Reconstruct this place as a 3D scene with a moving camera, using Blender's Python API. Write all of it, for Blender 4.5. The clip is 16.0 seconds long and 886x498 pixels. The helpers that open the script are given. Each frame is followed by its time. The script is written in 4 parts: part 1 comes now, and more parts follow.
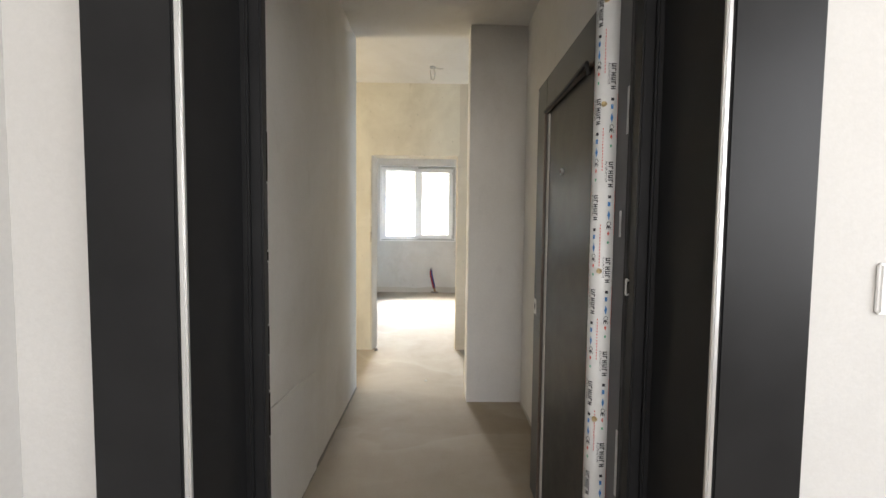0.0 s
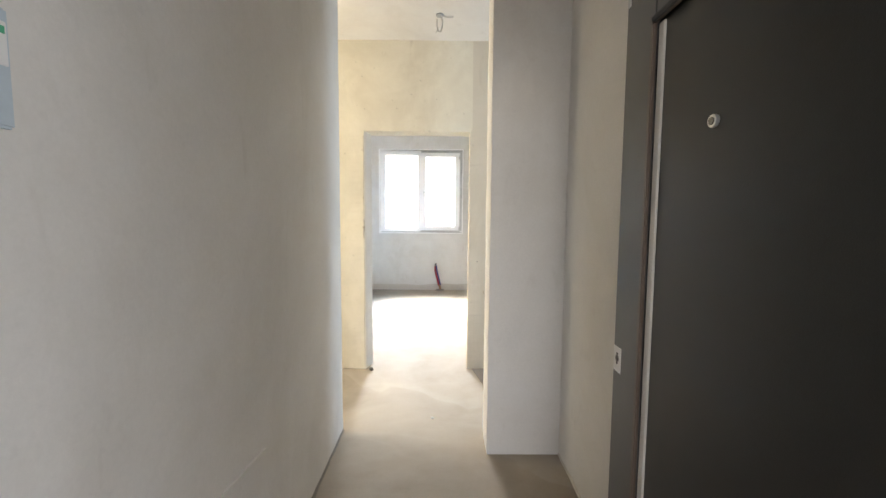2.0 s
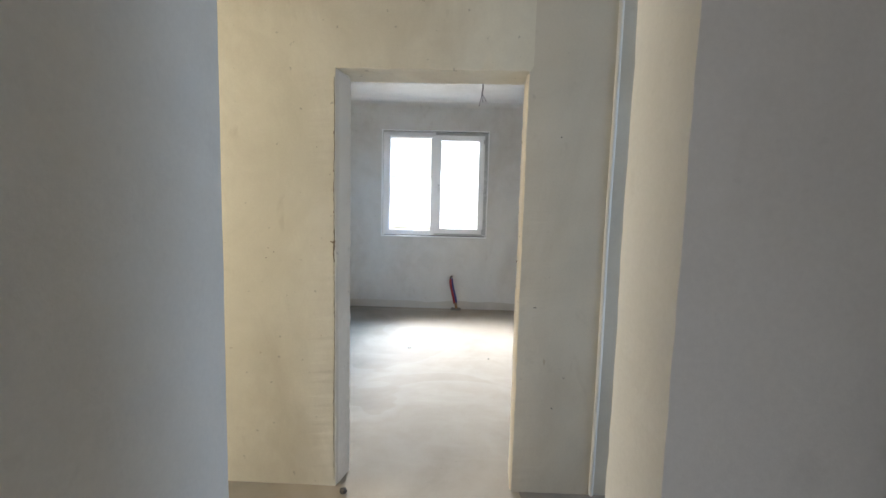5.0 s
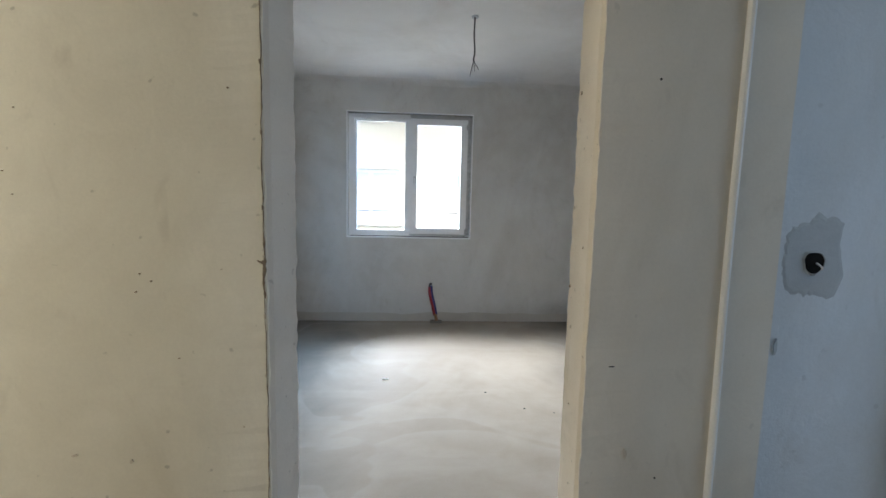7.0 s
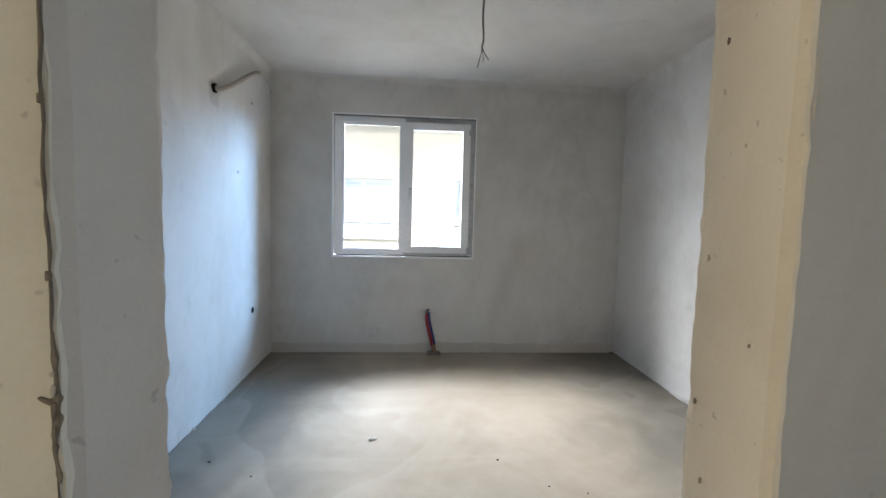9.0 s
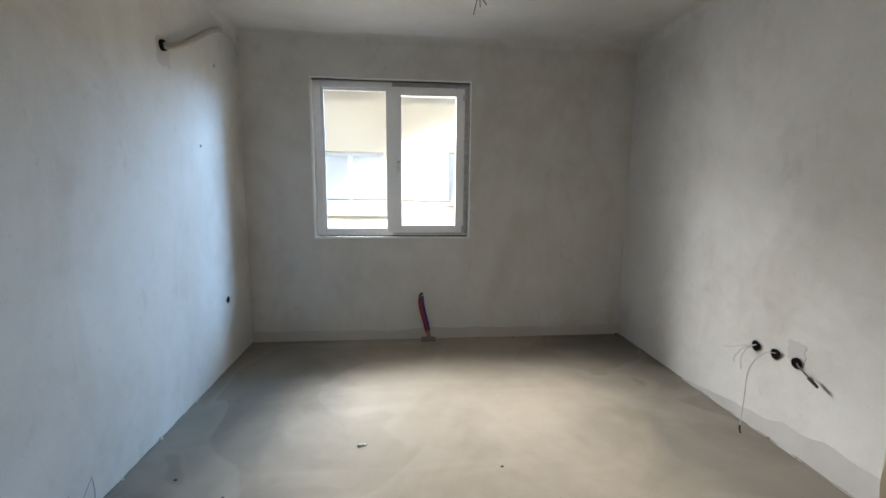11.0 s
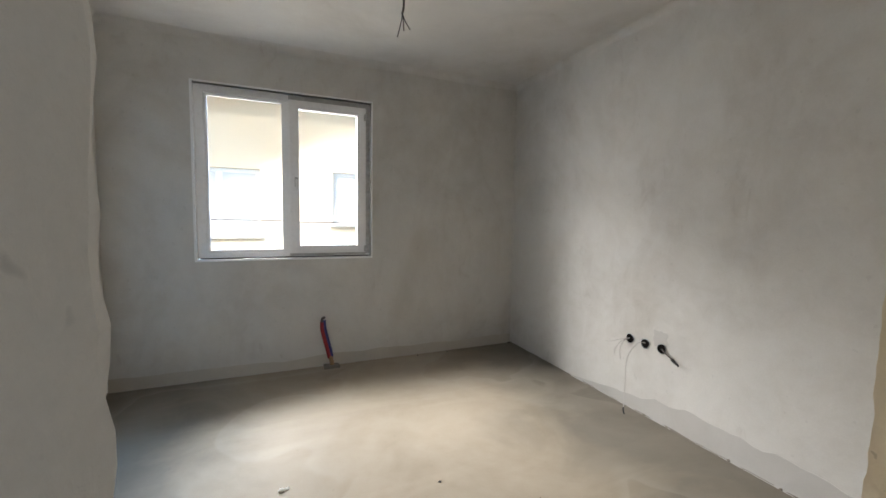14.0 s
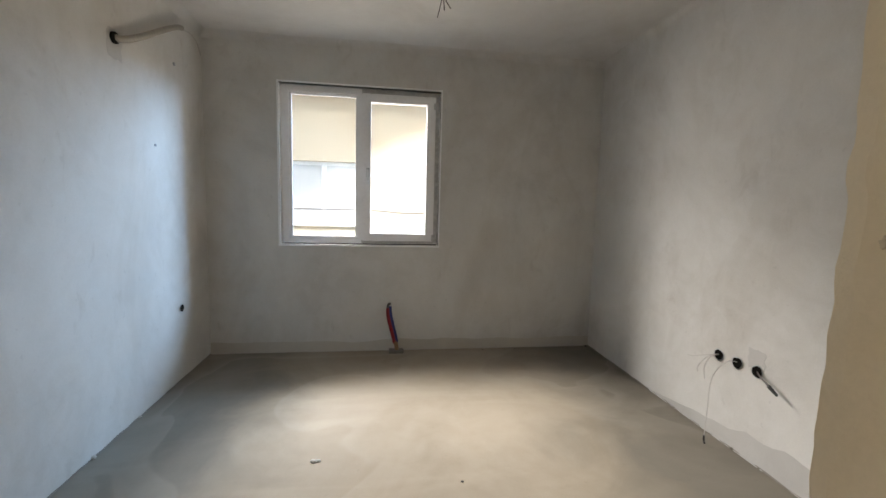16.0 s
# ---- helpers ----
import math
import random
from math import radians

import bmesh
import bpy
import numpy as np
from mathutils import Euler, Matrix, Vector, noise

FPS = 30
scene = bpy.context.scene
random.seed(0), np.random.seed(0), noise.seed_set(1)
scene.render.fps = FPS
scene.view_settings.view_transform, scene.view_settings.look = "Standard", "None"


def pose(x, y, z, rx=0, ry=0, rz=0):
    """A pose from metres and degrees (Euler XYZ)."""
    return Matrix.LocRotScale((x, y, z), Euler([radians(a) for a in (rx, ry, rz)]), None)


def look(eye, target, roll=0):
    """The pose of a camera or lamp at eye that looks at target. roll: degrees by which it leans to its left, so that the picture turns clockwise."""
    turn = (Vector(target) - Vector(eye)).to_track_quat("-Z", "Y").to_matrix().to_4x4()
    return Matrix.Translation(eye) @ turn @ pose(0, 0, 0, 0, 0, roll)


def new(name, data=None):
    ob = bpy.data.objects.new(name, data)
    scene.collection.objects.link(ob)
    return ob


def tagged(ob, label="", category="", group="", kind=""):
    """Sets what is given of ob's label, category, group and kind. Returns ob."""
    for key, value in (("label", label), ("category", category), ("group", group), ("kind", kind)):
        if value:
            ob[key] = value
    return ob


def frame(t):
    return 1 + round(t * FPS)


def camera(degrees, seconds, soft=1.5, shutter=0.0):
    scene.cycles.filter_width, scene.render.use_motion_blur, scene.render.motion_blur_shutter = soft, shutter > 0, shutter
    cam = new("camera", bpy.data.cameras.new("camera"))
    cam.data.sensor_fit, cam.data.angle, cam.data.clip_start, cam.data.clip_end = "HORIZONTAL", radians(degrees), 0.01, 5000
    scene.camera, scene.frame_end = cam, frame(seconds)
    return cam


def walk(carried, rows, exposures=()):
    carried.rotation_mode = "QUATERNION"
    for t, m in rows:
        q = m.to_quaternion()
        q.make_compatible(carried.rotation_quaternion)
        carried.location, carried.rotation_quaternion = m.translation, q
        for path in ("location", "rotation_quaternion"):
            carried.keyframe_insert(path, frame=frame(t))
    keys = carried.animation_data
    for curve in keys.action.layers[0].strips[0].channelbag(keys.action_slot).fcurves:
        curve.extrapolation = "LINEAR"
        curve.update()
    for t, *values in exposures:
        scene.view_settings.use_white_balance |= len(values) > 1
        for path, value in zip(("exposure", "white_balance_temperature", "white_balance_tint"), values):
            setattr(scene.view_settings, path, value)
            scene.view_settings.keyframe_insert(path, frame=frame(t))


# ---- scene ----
cam = camera(95.3, 16.0)
PATH = [
    (0, (0.711, -4.352, 1.335), (0.738, -2.355, 1.23), 0.6),
    (0.5, (0.673, -4.167, 1.338), (0.704, -2.171, 1.213), 0.5),
    (1, (0.635, -3.988, 1.349), (0.666, -1.994, 1.199), 0.5),
    (1.5, (0.647, -3.77, 1.351), (0.671, -1.777, 1.188), 0.3),
    (2, (0.667, -3.55, 1.372), (0.679, -1.556, 1.211), 0.4),
    (2.5, (0.652, -3.303, 1.396), (0.644, -1.309, 1.249), 0.6),
    (3, (0.646, -3.045, 1.421), (0.6, -1.05, 1.291), 0.8),
    (3.5, (0.639, -2.791, 1.414), (0.579, -0.795, 1.296), 1.2),
    (4, (0.634, -2.53, 1.428), (0.558, -0.536, 1.294), 1.3),
    (6.3, (0.457, -1.342, 1.437), (0.511, 0.645, 1.217), 1.5),
    (6.5, (0.442, -1.273, 1.434), (0.513, 0.716, 1.237), 1.4),
    (7, (0.413, -1.125, 1.426), (0.538, 0.862, 1.231), 1.3),
    (7.5, (0.413, -0.96, 1.417), (0.556, 1.026, 1.23), 1.3),
    (8, (0.432, -0.768, 1.466), (0.568, 1.22, 1.299), 1.3),
    (8.5, (0.41, -0.624, 1.488), (0.552, 1.366, 1.34), 1.6),
    (11, (0.432, -0.137, 1.525), (0.613, 1.835, 1.245), 0.5),
    (11.5, (0.46, -0.13, 1.516), (0.587, 1.832, 1.148), 0.4),
    (12, (0.449, -0.141, 1.53), (0.597, 1.839, 1.284), 0.8),
    (12.5, (0.394, -0.123, 1.522), (0.647, 1.853, 1.347), 1.2),
    (13, (0.234, -0.087, 1.491), (0.703, 1.851, 1.331), 0.9),
    (13.5, (0.113, -0.075, 1.48), (0.79, 1.801, 1.323), 0.8),
    (14, (0.102, -0.07, 1.477), (0.899, 1.757, 1.319), 0.9),
    (14.5, (0.156, -0.048, 1.472), (0.945, 1.782, 1.308), 1.1),
    (15, (0.307, -0.051, 1.471), (0.958, 1.831, 1.291), 1.4),
    (15.5, (0.468, -0.078, 1.467), (0.948, 1.854, 1.276), 1.5),
    (16, (0.543, -0.089, 1.459), (0.823, 1.881, 1.255), 1.5),
]
walk(cam, [(t, look(eye, target, roll)) for t, eye, target, roll in PATH],
     exposures=[(0.0, 1.05, 6250, 11), (1.0, 1.46, 6150, 11), (2.0, 1.5, 6050, 12), (3.5, 1.35, 5900, 11), (4.2, 0.72, 5850, 11), (6.3, 0.3, 5450, 10), (7.0, -0.03, 5450, 10),
                (7.5, -0.08, 5550, 11), (8.7, 0.0, 5650, 11), (10.8, -0.35, 6050, 11), (12.0, -0.35, 6250, 12), (12.5, -0.35, 6500, 13), (13.5, -0.3, 6650, 12), (14.0, -0.25, 6250, 12),
                (14.6, -0.25, 6150, 11), (15.2, -0.33, 6050, 11), (16.0, -0.38, 6500, 13)])

# ---- world, sun, daylight through the openings ----
world = bpy.data.worlds.new("sky")
scene.world = world
world.use_nodes = True
wn = world.node_tree.nodes
sky = wn.new("ShaderNodeTexSky")
sky.sky_type = "NISHITA"
sky.sun_disc = False
sky.sun_elevation = radians(47)
sky.sun_rotation = radians(212)
world.node_tree.links.new(sky.outputs[0], wn["Background"].inputs[0])
wn["Background"].inputs[1].default_value = 0.12

sun = new("sun", bpy.data.lights.new("sun", "SUN"))
sun.data.energy = 2.3
sun.data.angle = radians(0.5)
sun.data.color = (1.0, 0.93, 0.82)
sun.matrix_world = look((-6.0, -9.0, 12.0), (0.0, 0.5, 0.0))


def daylight(name, at, to, w, h, watts, color):
    """An area lamp in or outside a window's opening, for the light that comes through it."""
    lamp = new(name, bpy.data.lights.new(name, "AREA"))
    lamp.data.shape = "RECTANGLE"
    lamp.data.size, lamp.data.size_y = w, h
    lamp.data.energy = watts
    lamp.data.color = color
    lamp.matrix_world = look(at, to)
    return lamp


# lamps floated outside the window, added to shape the floor pool and lit walls
daylight("daylight_sky_1", (-0.88, 6.05, 3.70), (0.40, 3.9, 1.30), 2.8, 1.0, 1330.0, (1.0, 0.97, 0.91))
daylight("daylight_sky_2", (2.05, 5.95, 3.15), (0.30, 3.9, 1.40), 1.4, 1.2, 480.0, (0.40, 0.67, 1.0))
# added for light thrown back by the neighbour's facade
daylight("daylight_facade", (-1.95, 5.60, 2.40), (0.30, 3.95, 1.75), 1.5, 1.5, 155.0, (1.0, 0.95, 0.89))
daylight("daylight_bounce", (0.30, 4.16, 1.82), (1.3, 0.8, 2.1), 1.36, 1.36, 16.0, (1.0, 0.91, 0.78))
daylight("daylight_corridor", (-2.62, -0.53, 1.55), (0.0, -0.50, 1.1), 0.9, 1.9, 35.0, (1.0, 0.84, 0.57))
daylight("daylight_passage", (3.30, -0.60, 1.5), (1.5, -0.45, 1.2), 0.8, 1.7, 14.0, (0.68, 0.84, 1.0))
# two added fill lamps that brighten landing and hall
daylight("fill_landing_1", (0.85, -6.90, 1.7), (0.7, -4.0, 1.2), 1.5, 1.5, 34.0, (1.0, 0.94, 0.87))
daylight("fill_landing_2", (2.96, -5.0, 1.7), (0.3, -3.3, 1.2), 1.3, 1.4, 25.0, (0.98, 0.955, 0.92))


# ---- helpers for meshes ----
def finish(bm, name, material, parent=None, label="", smooth=False):
    mesh = bpy.data.meshes.new(name)
    bmesh.ops.recalc_face_normals(bm, faces=bm.faces)
    bm.to_mesh(mesh)
    bm.free()
    if material:
        mesh.materials.append(material)
    if smooth:
        for p in mesh.polygons:
            p.use_smooth = True
    ob = new(name, mesh)
    if parent:
        ob.parent = parent
    if label:
        ob["label"] = label
    return ob


def part(name, bm, material, parent, label="", smooth=False):
    return finish(bm, name, material, parent, label, smooth)


def box(x0, x1, y0, y1, z0, z1, bevel=0.0, bm=None):
    own = bm is None
    b = bmesh.new()
    m = Matrix.LocRotScale(((x0 + x1) / 2, (y0 + y1) / 2, (z0 + z1) / 2), None, (abs(x1 - x0), abs(y1 - y0), abs(z1 - z0)))
    bmesh.ops.create_cube(b, size=1.0, matrix=m)
    if bevel:
        bmesh.ops.bevel(b, geom=b.edges[:], offset=bevel, segments=2, affect="EDGES")
    if own:
        return b
    join(bm, b)
    return bm


def join(bm, other):
    tmp = bpy.data.meshes.new("tmp")
    other.to_mesh(tmp)
    other.free()
    bm.from_mesh(tmp)
    bpy.data.meshes.remove(tmp)


def tube(points, radius, sides=10, bm=None, taper=1.0):
    """A swept round tube along points, smoothed by Catmull-Rom."""
    bm = bm or bmesh.new()
    pts = [Vector(p) for p in points]
    fine = []
    for i in range(len(pts) - 1):
        a, b, c, d = pts[max(i - 1, 0)], pts[i], pts[i + 1], pts[min(i + 2, len(pts) - 1)]
        for k in range(6):
            u = k / 6
            fine.append(0.5 * ((2 * b) + (c - a) * u + (2 * a - 5 * b + 4 * c - d) * u * u + (3 * b - a - 3 * c + d) * u ** 3))
    fine.append(pts[-1])
    rings = []
    side = Vector((0.31, 0.87, 0.38)).normalized()
    for i, p in enumerate(fine):
        t = (fine[min(i + 1, len(fine) - 1)] - fine[max(i - 1, 0)]).normalized()
        u = t.cross(side).normalized()
        side = u.cross(t).normalized()
        r = radius * (1 + (taper - 1) * i / (len(fine) - 1))
        rings.append([bm.verts.new(p + r * (math.cos(2 * math.pi * k / sides) * u + math.sin(2 * math.pi * k / sides) * side)) for k in range(sides)])
    for a, b in zip(rings, rings[1:]):
        for k in range(sides):
            bm.faces.new((a[k], a[(k + 1) % sides], b[(k + 1) % sides], b[k]))
    bm.faces.new(rings[0])
    bm.faces.new(rings[-1])
    return bm


def disc(center, axis, radius, depth, sides=24, radius2=None, bm=None):
    """A short cylinder or cone whose axis points along axis."""
    bm = bm or bmesh.new()
    q = Vector(axis).to_track_quat("Z", "Y").to_matrix().to_4x4()
    bmesh.ops.create_cone(bm, cap_ends=True, segments=sides, radius1=radius, radius2=radius if radius2 is None else radius2, depth=depth,
                          matrix=Matrix.Translation(center) @ q)
    return bm


def slab(x0, x1, y0, y1, z0, z1, step=(0.12, 0.12, 0.12), amp=0.002, rag=None, hold=None):
    """A box whose faces are grids, made slightly uneven like hand-laid plaster. rag(p): extra roughness in metres at a place."""
    lo, hi = (x0, y0, z0), (x1, y1, z1)
    counts = [max(1, min(220, int(round((hi[i] - lo[i]) / step[i])))) for i in range(3)]
    verts, where, faces = [], {}, []

    def vid(i, j, k):
        key = (i, j, k)
        if key not in where:
            p = Vector([lo[n] + (hi[n] - lo[n]) * key[n] / counts[n] for n in range(3)])
            d = noise.noise_vector(p * 1.7) * amp + noise.noise_vector(p * 6.0) * amp * 0.35
            if rag:
                r = rag(p)
                if r:
                    d += noise.noise_vector(p * 14.0) * r * 0.5 + noise.noise_vector(p * 47.0) * r * 0.8
            if hold:
                d = hold(p, d)
            where[key] = len(verts)
            verts.append(p + d)
        return where[key]

    for axis in range(3):
        a, b = [n for n in range(3) if n != axis]
        for end in (0, counts[axis]):
            for i in range(counts[a]):
                for j in range(counts[b]):
                    quad = []
                    for di, dj in ((0, 0), (1, 0), (1, 1), (0, 1)):
                        key = [0, 0, 0]
                        key[axis], key[a], key[b] = end, i + di, j + dj
                        quad.append(vid(*key))
                    faces.append(quad)
    mesh = bpy.data.meshes.new("slab")
    mesh.from_pydata([v[:] for v in verts], [], faces)
    bm = bmesh.new()
    bm.from_mesh(mesh)
    bpy.data.meshes.remove(mesh)
    return bm


def empty(name, at=(0, 0, 0)):
    ob = new(name)
    ob.empty_display_size = 0.1
    return ob


# ---- materials ----
def nodes_of(name):
    m = bpy.data.materials.new(name)
    m.use_nodes = True
    return m, m.node_tree.nodes, m.node_tree.links, m.node_tree.nodes["Principled BSDF"]


def noise_node(n, l, scale, detail=4.0, rough=0.55, coords=None, distortion=0.0):
    t = n.new("ShaderNodeTexNoise")
    t.inputs["Scale"].default_value = scale
    t.inputs["Detail"].default_value = detail
    t.inputs["Roughness"].default_value = rough
    t.inputs["Distortion"].default_value = distortion
    if coords:
        l.new(coords, t.inputs["Vector"])
    return t


def ramp_node(n, l, src, stops):
    r = n.new("ShaderNodeValToRGB")
    r.color_ramp.elements[0].position, r.color_ramp.elements[0].color = stops[0][0], (*stops[0][1], 1)
    r.color_ramp.elements[1].position, r.color_ramp.elements[1].color = stops[-1][0], (*stops[-1][1], 1)
    for pos, col in stops[1:-1]:
        e = r.color_ramp.elements.new(pos)
        e.color = (*col, 1)
    l.new(src, r.inputs[0])
    return r


def mix_node(n, l, kind, fac, a, b):
    x = n.new("ShaderNodeMix")
    x.data_type, x.blend_type = "RGBA", kind
    if isinstance(fac, float):
        x.inputs[0].default_value = fac
    else:
        l.new(fac, x.inputs[0])
    for sock, v in ((x.inputs[6], a), (x.inputs[7], b)):
        if isinstance(v, tuple):
            sock.default_value = (*v, 1)
        else:
            l.new(v, sock)
    return x.outputs[2]


def mottled(name, low, high, blot, rough=0.85, scale=1.0, bump=0.25, speck=0.0, trowel=True, streak=0.0, cloud=0.45, swirl=1.2):
    """A mineral surface: broad blotches, fine grain, trowel marks and specks."""
    m, n, l, bsdf = nodes_of(name)
    co = n.new("ShaderNodeTexCoord").outputs["Object"]
    broad = noise_node(n, l, 0.9 * scale, 5, 0.6, co, 0.8)
    mid = noise_node(n, l, 5.5 * scale, 6, 0.62, co, swirl)
    fine = noise_node(n, l, 90 * scale, 5, 0.7, co)
    base = ramp_node(n, l, broad.outputs[0], [(0.3, low), (0.7, high)]).outputs[0]
    spots = ramp_node(n, l, mid.outputs[0], [(0.38, (0.0, 0.0, 0.0)), (0.72, (1.0, 1.0, 1.0))]).outputs[0]
    col = mix_node(n, l, "MIX", spots, base, blot)
    half = mix_node(n, l, "MIX", cloud, base, col)
    grain = ramp_node(n, l, fine.outputs[0], [(0.25, (0.93, 0.93, 0.93)), (0.75, (1.0, 1.0, 1.0))]).outputs[0]
    col = mix_node(n, l, "MULTIPLY", 1.0, half, grain)
    if speck:
        sp = noise_node(n, l, 26 * scale, 2, 0.4, co)
        dots = ramp_node(n, l, sp.outputs[0], [(0.715, (0, 0, 0)), (0.76, (1, 1, 1))]).outputs[0]
        f = n.new("ShaderNodeMath")
        f.operation = "MULTIPLY"
        l.new(dots, f.inputs[0])
        f.inputs[1].default_value = speck
        col = mix_node(n, l, "MIX", f.outputs[0], col, tuple(c * 0.45 for c in low))
    if streak:
        mp = n.new("ShaderNodeMapping")
        mp.inputs["Scale"].default_value = (0.35, 1.6, 1.0)
        mp.inputs["Rotation"].default_value = (0, 0, 0.5)
        l.new(co, mp.inputs[0])
        st = noise_node(n, l, 1.5, 2.5, 0.5, mp.outputs[0], 1.4)
        band = ramp_node(n, l, st.outputs[0], [(0.52, (0, 0, 0)), (0.60, (1, 1, 1)), (0.68, (0, 0, 0))]).outputs[0]
        f = n.new("ShaderNodeMath")
        f.operation = "MULTIPLY"
        l.new(band, f.inputs[0])
        f.inputs[1].default_value = streak
        col = mix_node(n, l, "MIX", f.outputs[0], col, tuple(min(1, c * 1.35) for c in high))
    l.new(col, bsdf.inputs["Base Color"])
    bsdf.inputs["Roughness"].default_value = rough
    hsum = n.new("ShaderNodeMath")
    hsum.operation = "MULTIPLY_ADD"
    l.new(mid.outputs[0], hsum.inputs[0])
    hsum.inputs[1].default_value = 3.0 if trowel else 1.0
    l.new(fine.outputs[0], hsum.inputs[2])
    b = n.new("ShaderNodeBump")
    b.inputs["Strength"].default_value = bump
    b.inputs["Distance"].default_value = 0.004
    l.new(hsum.outputs[0], b.inputs["Height"])
    l.new(b.outputs[0], bsdf.inputs["Normal"])
    return m


def plain(name, color, rough=0.5, metal=0.0, vary=0.08, bump=0.0, scale=30.0, ior=None, spec=None):
    m, n, l, bsdf = nodes_of(name)
    co = n.new("ShaderNodeTexCoord").outputs["Object"]
    t = noise_node(n, l, scale, 4, 0.6, co)
    lo, hi = tuple(c * (1 - vary) for c in color), tuple(min(1, c * (1 + vary)) for c in color)
    l.new(ramp_node(n, l, t.outputs[0], [(0.3, lo), (0.7, hi)]).outputs[0], bsdf.inputs["Base Color"])
    rr = ramp_node(n, l, t.outputs[0], [(0.3, (rough * 0.9,) * 3), (0.7, (min(1, rough * 1.1),) * 3)])
    l.new(rr.outputs[0], bsdf.inputs["Roughness"])
    bsdf.inputs["Metallic"].default_value = metal
    if spec is not None:
        bsdf.inputs["Specular IOR Level"].default_value = spec
    if bump:
        fine = noise_node(n, l, 400, 3, 0.6, co)
        b = n.new("ShaderNodeBump")
        b.inputs["Strength"].default_value = bump
        b.inputs["Distance"].default_value = 0.001
        l.new(fine.outputs[0], b.inputs["Height"])
        l.new(b.outputs[0], bsdf.inputs["Normal"])
    return m


M_PLASTER = mottled("white_plaster", (0.69, 0.665, 0.62), (0.80, 0.785, 0.755), (0.77, 0.755, 0.735), bump=0.13, speck=0.06)
M_ROOM = mottled("unpainted_gypsum_plaster", (0.56, 0.54, 0.505), (0.72, 0.705, 0.67), (0.69, 0.68, 0.655), bump=0.15, speck=0.12, cloud=0.55)
M_CREAM = mottled("cream_skim_plaster", (0.66, 0.615, 0.50), (0.82, 0.78, 0.665), (0.66, 0.61, 0.50), bump=0.16, speck=0.5, cloud=0.6, swirl=0.7)
M_SKIM = mottled("brown_grey_skim_plaster", (0.585, 0.53, 0.435), (0.70, 0.645, 0.545), (0.655, 0.60, 0.505), bump=0.13, speck=0.2)
M_CEIL = mottled("ceiling_plaster", (0.62, 0.60, 0.57), (0.74, 0.72, 0.69), (0.70, 0.69, 0.67), bump=0.13)
# the bluish light on the passage wall is put into this plaster's colour
M_COOLLIT = mottled("cool_lit_plaster", (0.55, 0.58, 0.60), (0.63, 0.66, 0.69), (0.60, 0.62, 0.64), speck=0.2)
M_DAMP = mottled("damp_filler", (0.34, 0.355, 0.36), (0.44, 0.455, 0.465), (0.38, 0.395, 0.40), scale=3.0)
M_FILL = mottled("dull_filler", (0.47, 0.455, 0.43), (0.56, 0.545, 0.52), (0.52, 0.505, 0.48), scale=2.5)
M_RAW = mottled("raw_render_edge", (0.50, 0.43, 0.32), (0.60, 0.53, 0.42), (0.52, 0.45, 0.35), scale=2.5, bump=0.6, speck=0.4)
M_SCREED = mottled("cement_screed", (0.282, 0.235, 0.175), (0.392, 0.334, 0.258), (0.402, 0.346, 0.273), rough=0.70, bump=0.16, speck=0.12, streak=0.09, cloud=0.4, swirl=0.3)


def dust_and_shade(material, edge):
    """Cement darkened beside the daylight pool, shade and bare grey together, under uneven tongues of pale dust."""
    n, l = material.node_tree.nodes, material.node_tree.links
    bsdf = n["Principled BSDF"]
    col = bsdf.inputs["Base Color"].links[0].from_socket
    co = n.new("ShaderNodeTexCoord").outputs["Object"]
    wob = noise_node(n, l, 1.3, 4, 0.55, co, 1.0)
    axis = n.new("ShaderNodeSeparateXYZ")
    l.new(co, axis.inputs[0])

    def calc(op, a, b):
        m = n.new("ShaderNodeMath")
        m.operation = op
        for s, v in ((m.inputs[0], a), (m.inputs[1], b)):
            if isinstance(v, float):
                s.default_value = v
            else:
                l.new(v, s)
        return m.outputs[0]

    # centred on the window's light pool; shade at its sides is put into the colour
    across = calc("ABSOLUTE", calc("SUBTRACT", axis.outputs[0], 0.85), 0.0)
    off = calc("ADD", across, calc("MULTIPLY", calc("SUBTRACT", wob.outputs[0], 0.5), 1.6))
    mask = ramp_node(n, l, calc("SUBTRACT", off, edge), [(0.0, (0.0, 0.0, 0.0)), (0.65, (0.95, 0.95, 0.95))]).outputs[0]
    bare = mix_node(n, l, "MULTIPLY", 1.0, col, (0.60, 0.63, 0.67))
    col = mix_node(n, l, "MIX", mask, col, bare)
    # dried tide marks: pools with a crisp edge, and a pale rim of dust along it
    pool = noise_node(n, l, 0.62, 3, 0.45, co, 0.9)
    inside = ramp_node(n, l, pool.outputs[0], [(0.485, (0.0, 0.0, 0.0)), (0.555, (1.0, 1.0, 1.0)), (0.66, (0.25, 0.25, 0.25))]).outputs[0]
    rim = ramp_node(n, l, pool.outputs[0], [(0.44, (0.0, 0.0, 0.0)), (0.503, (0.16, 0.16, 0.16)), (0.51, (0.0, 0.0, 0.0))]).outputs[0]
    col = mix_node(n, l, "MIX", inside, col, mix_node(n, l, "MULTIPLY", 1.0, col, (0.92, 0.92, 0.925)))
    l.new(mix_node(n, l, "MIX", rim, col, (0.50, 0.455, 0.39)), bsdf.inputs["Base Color"])


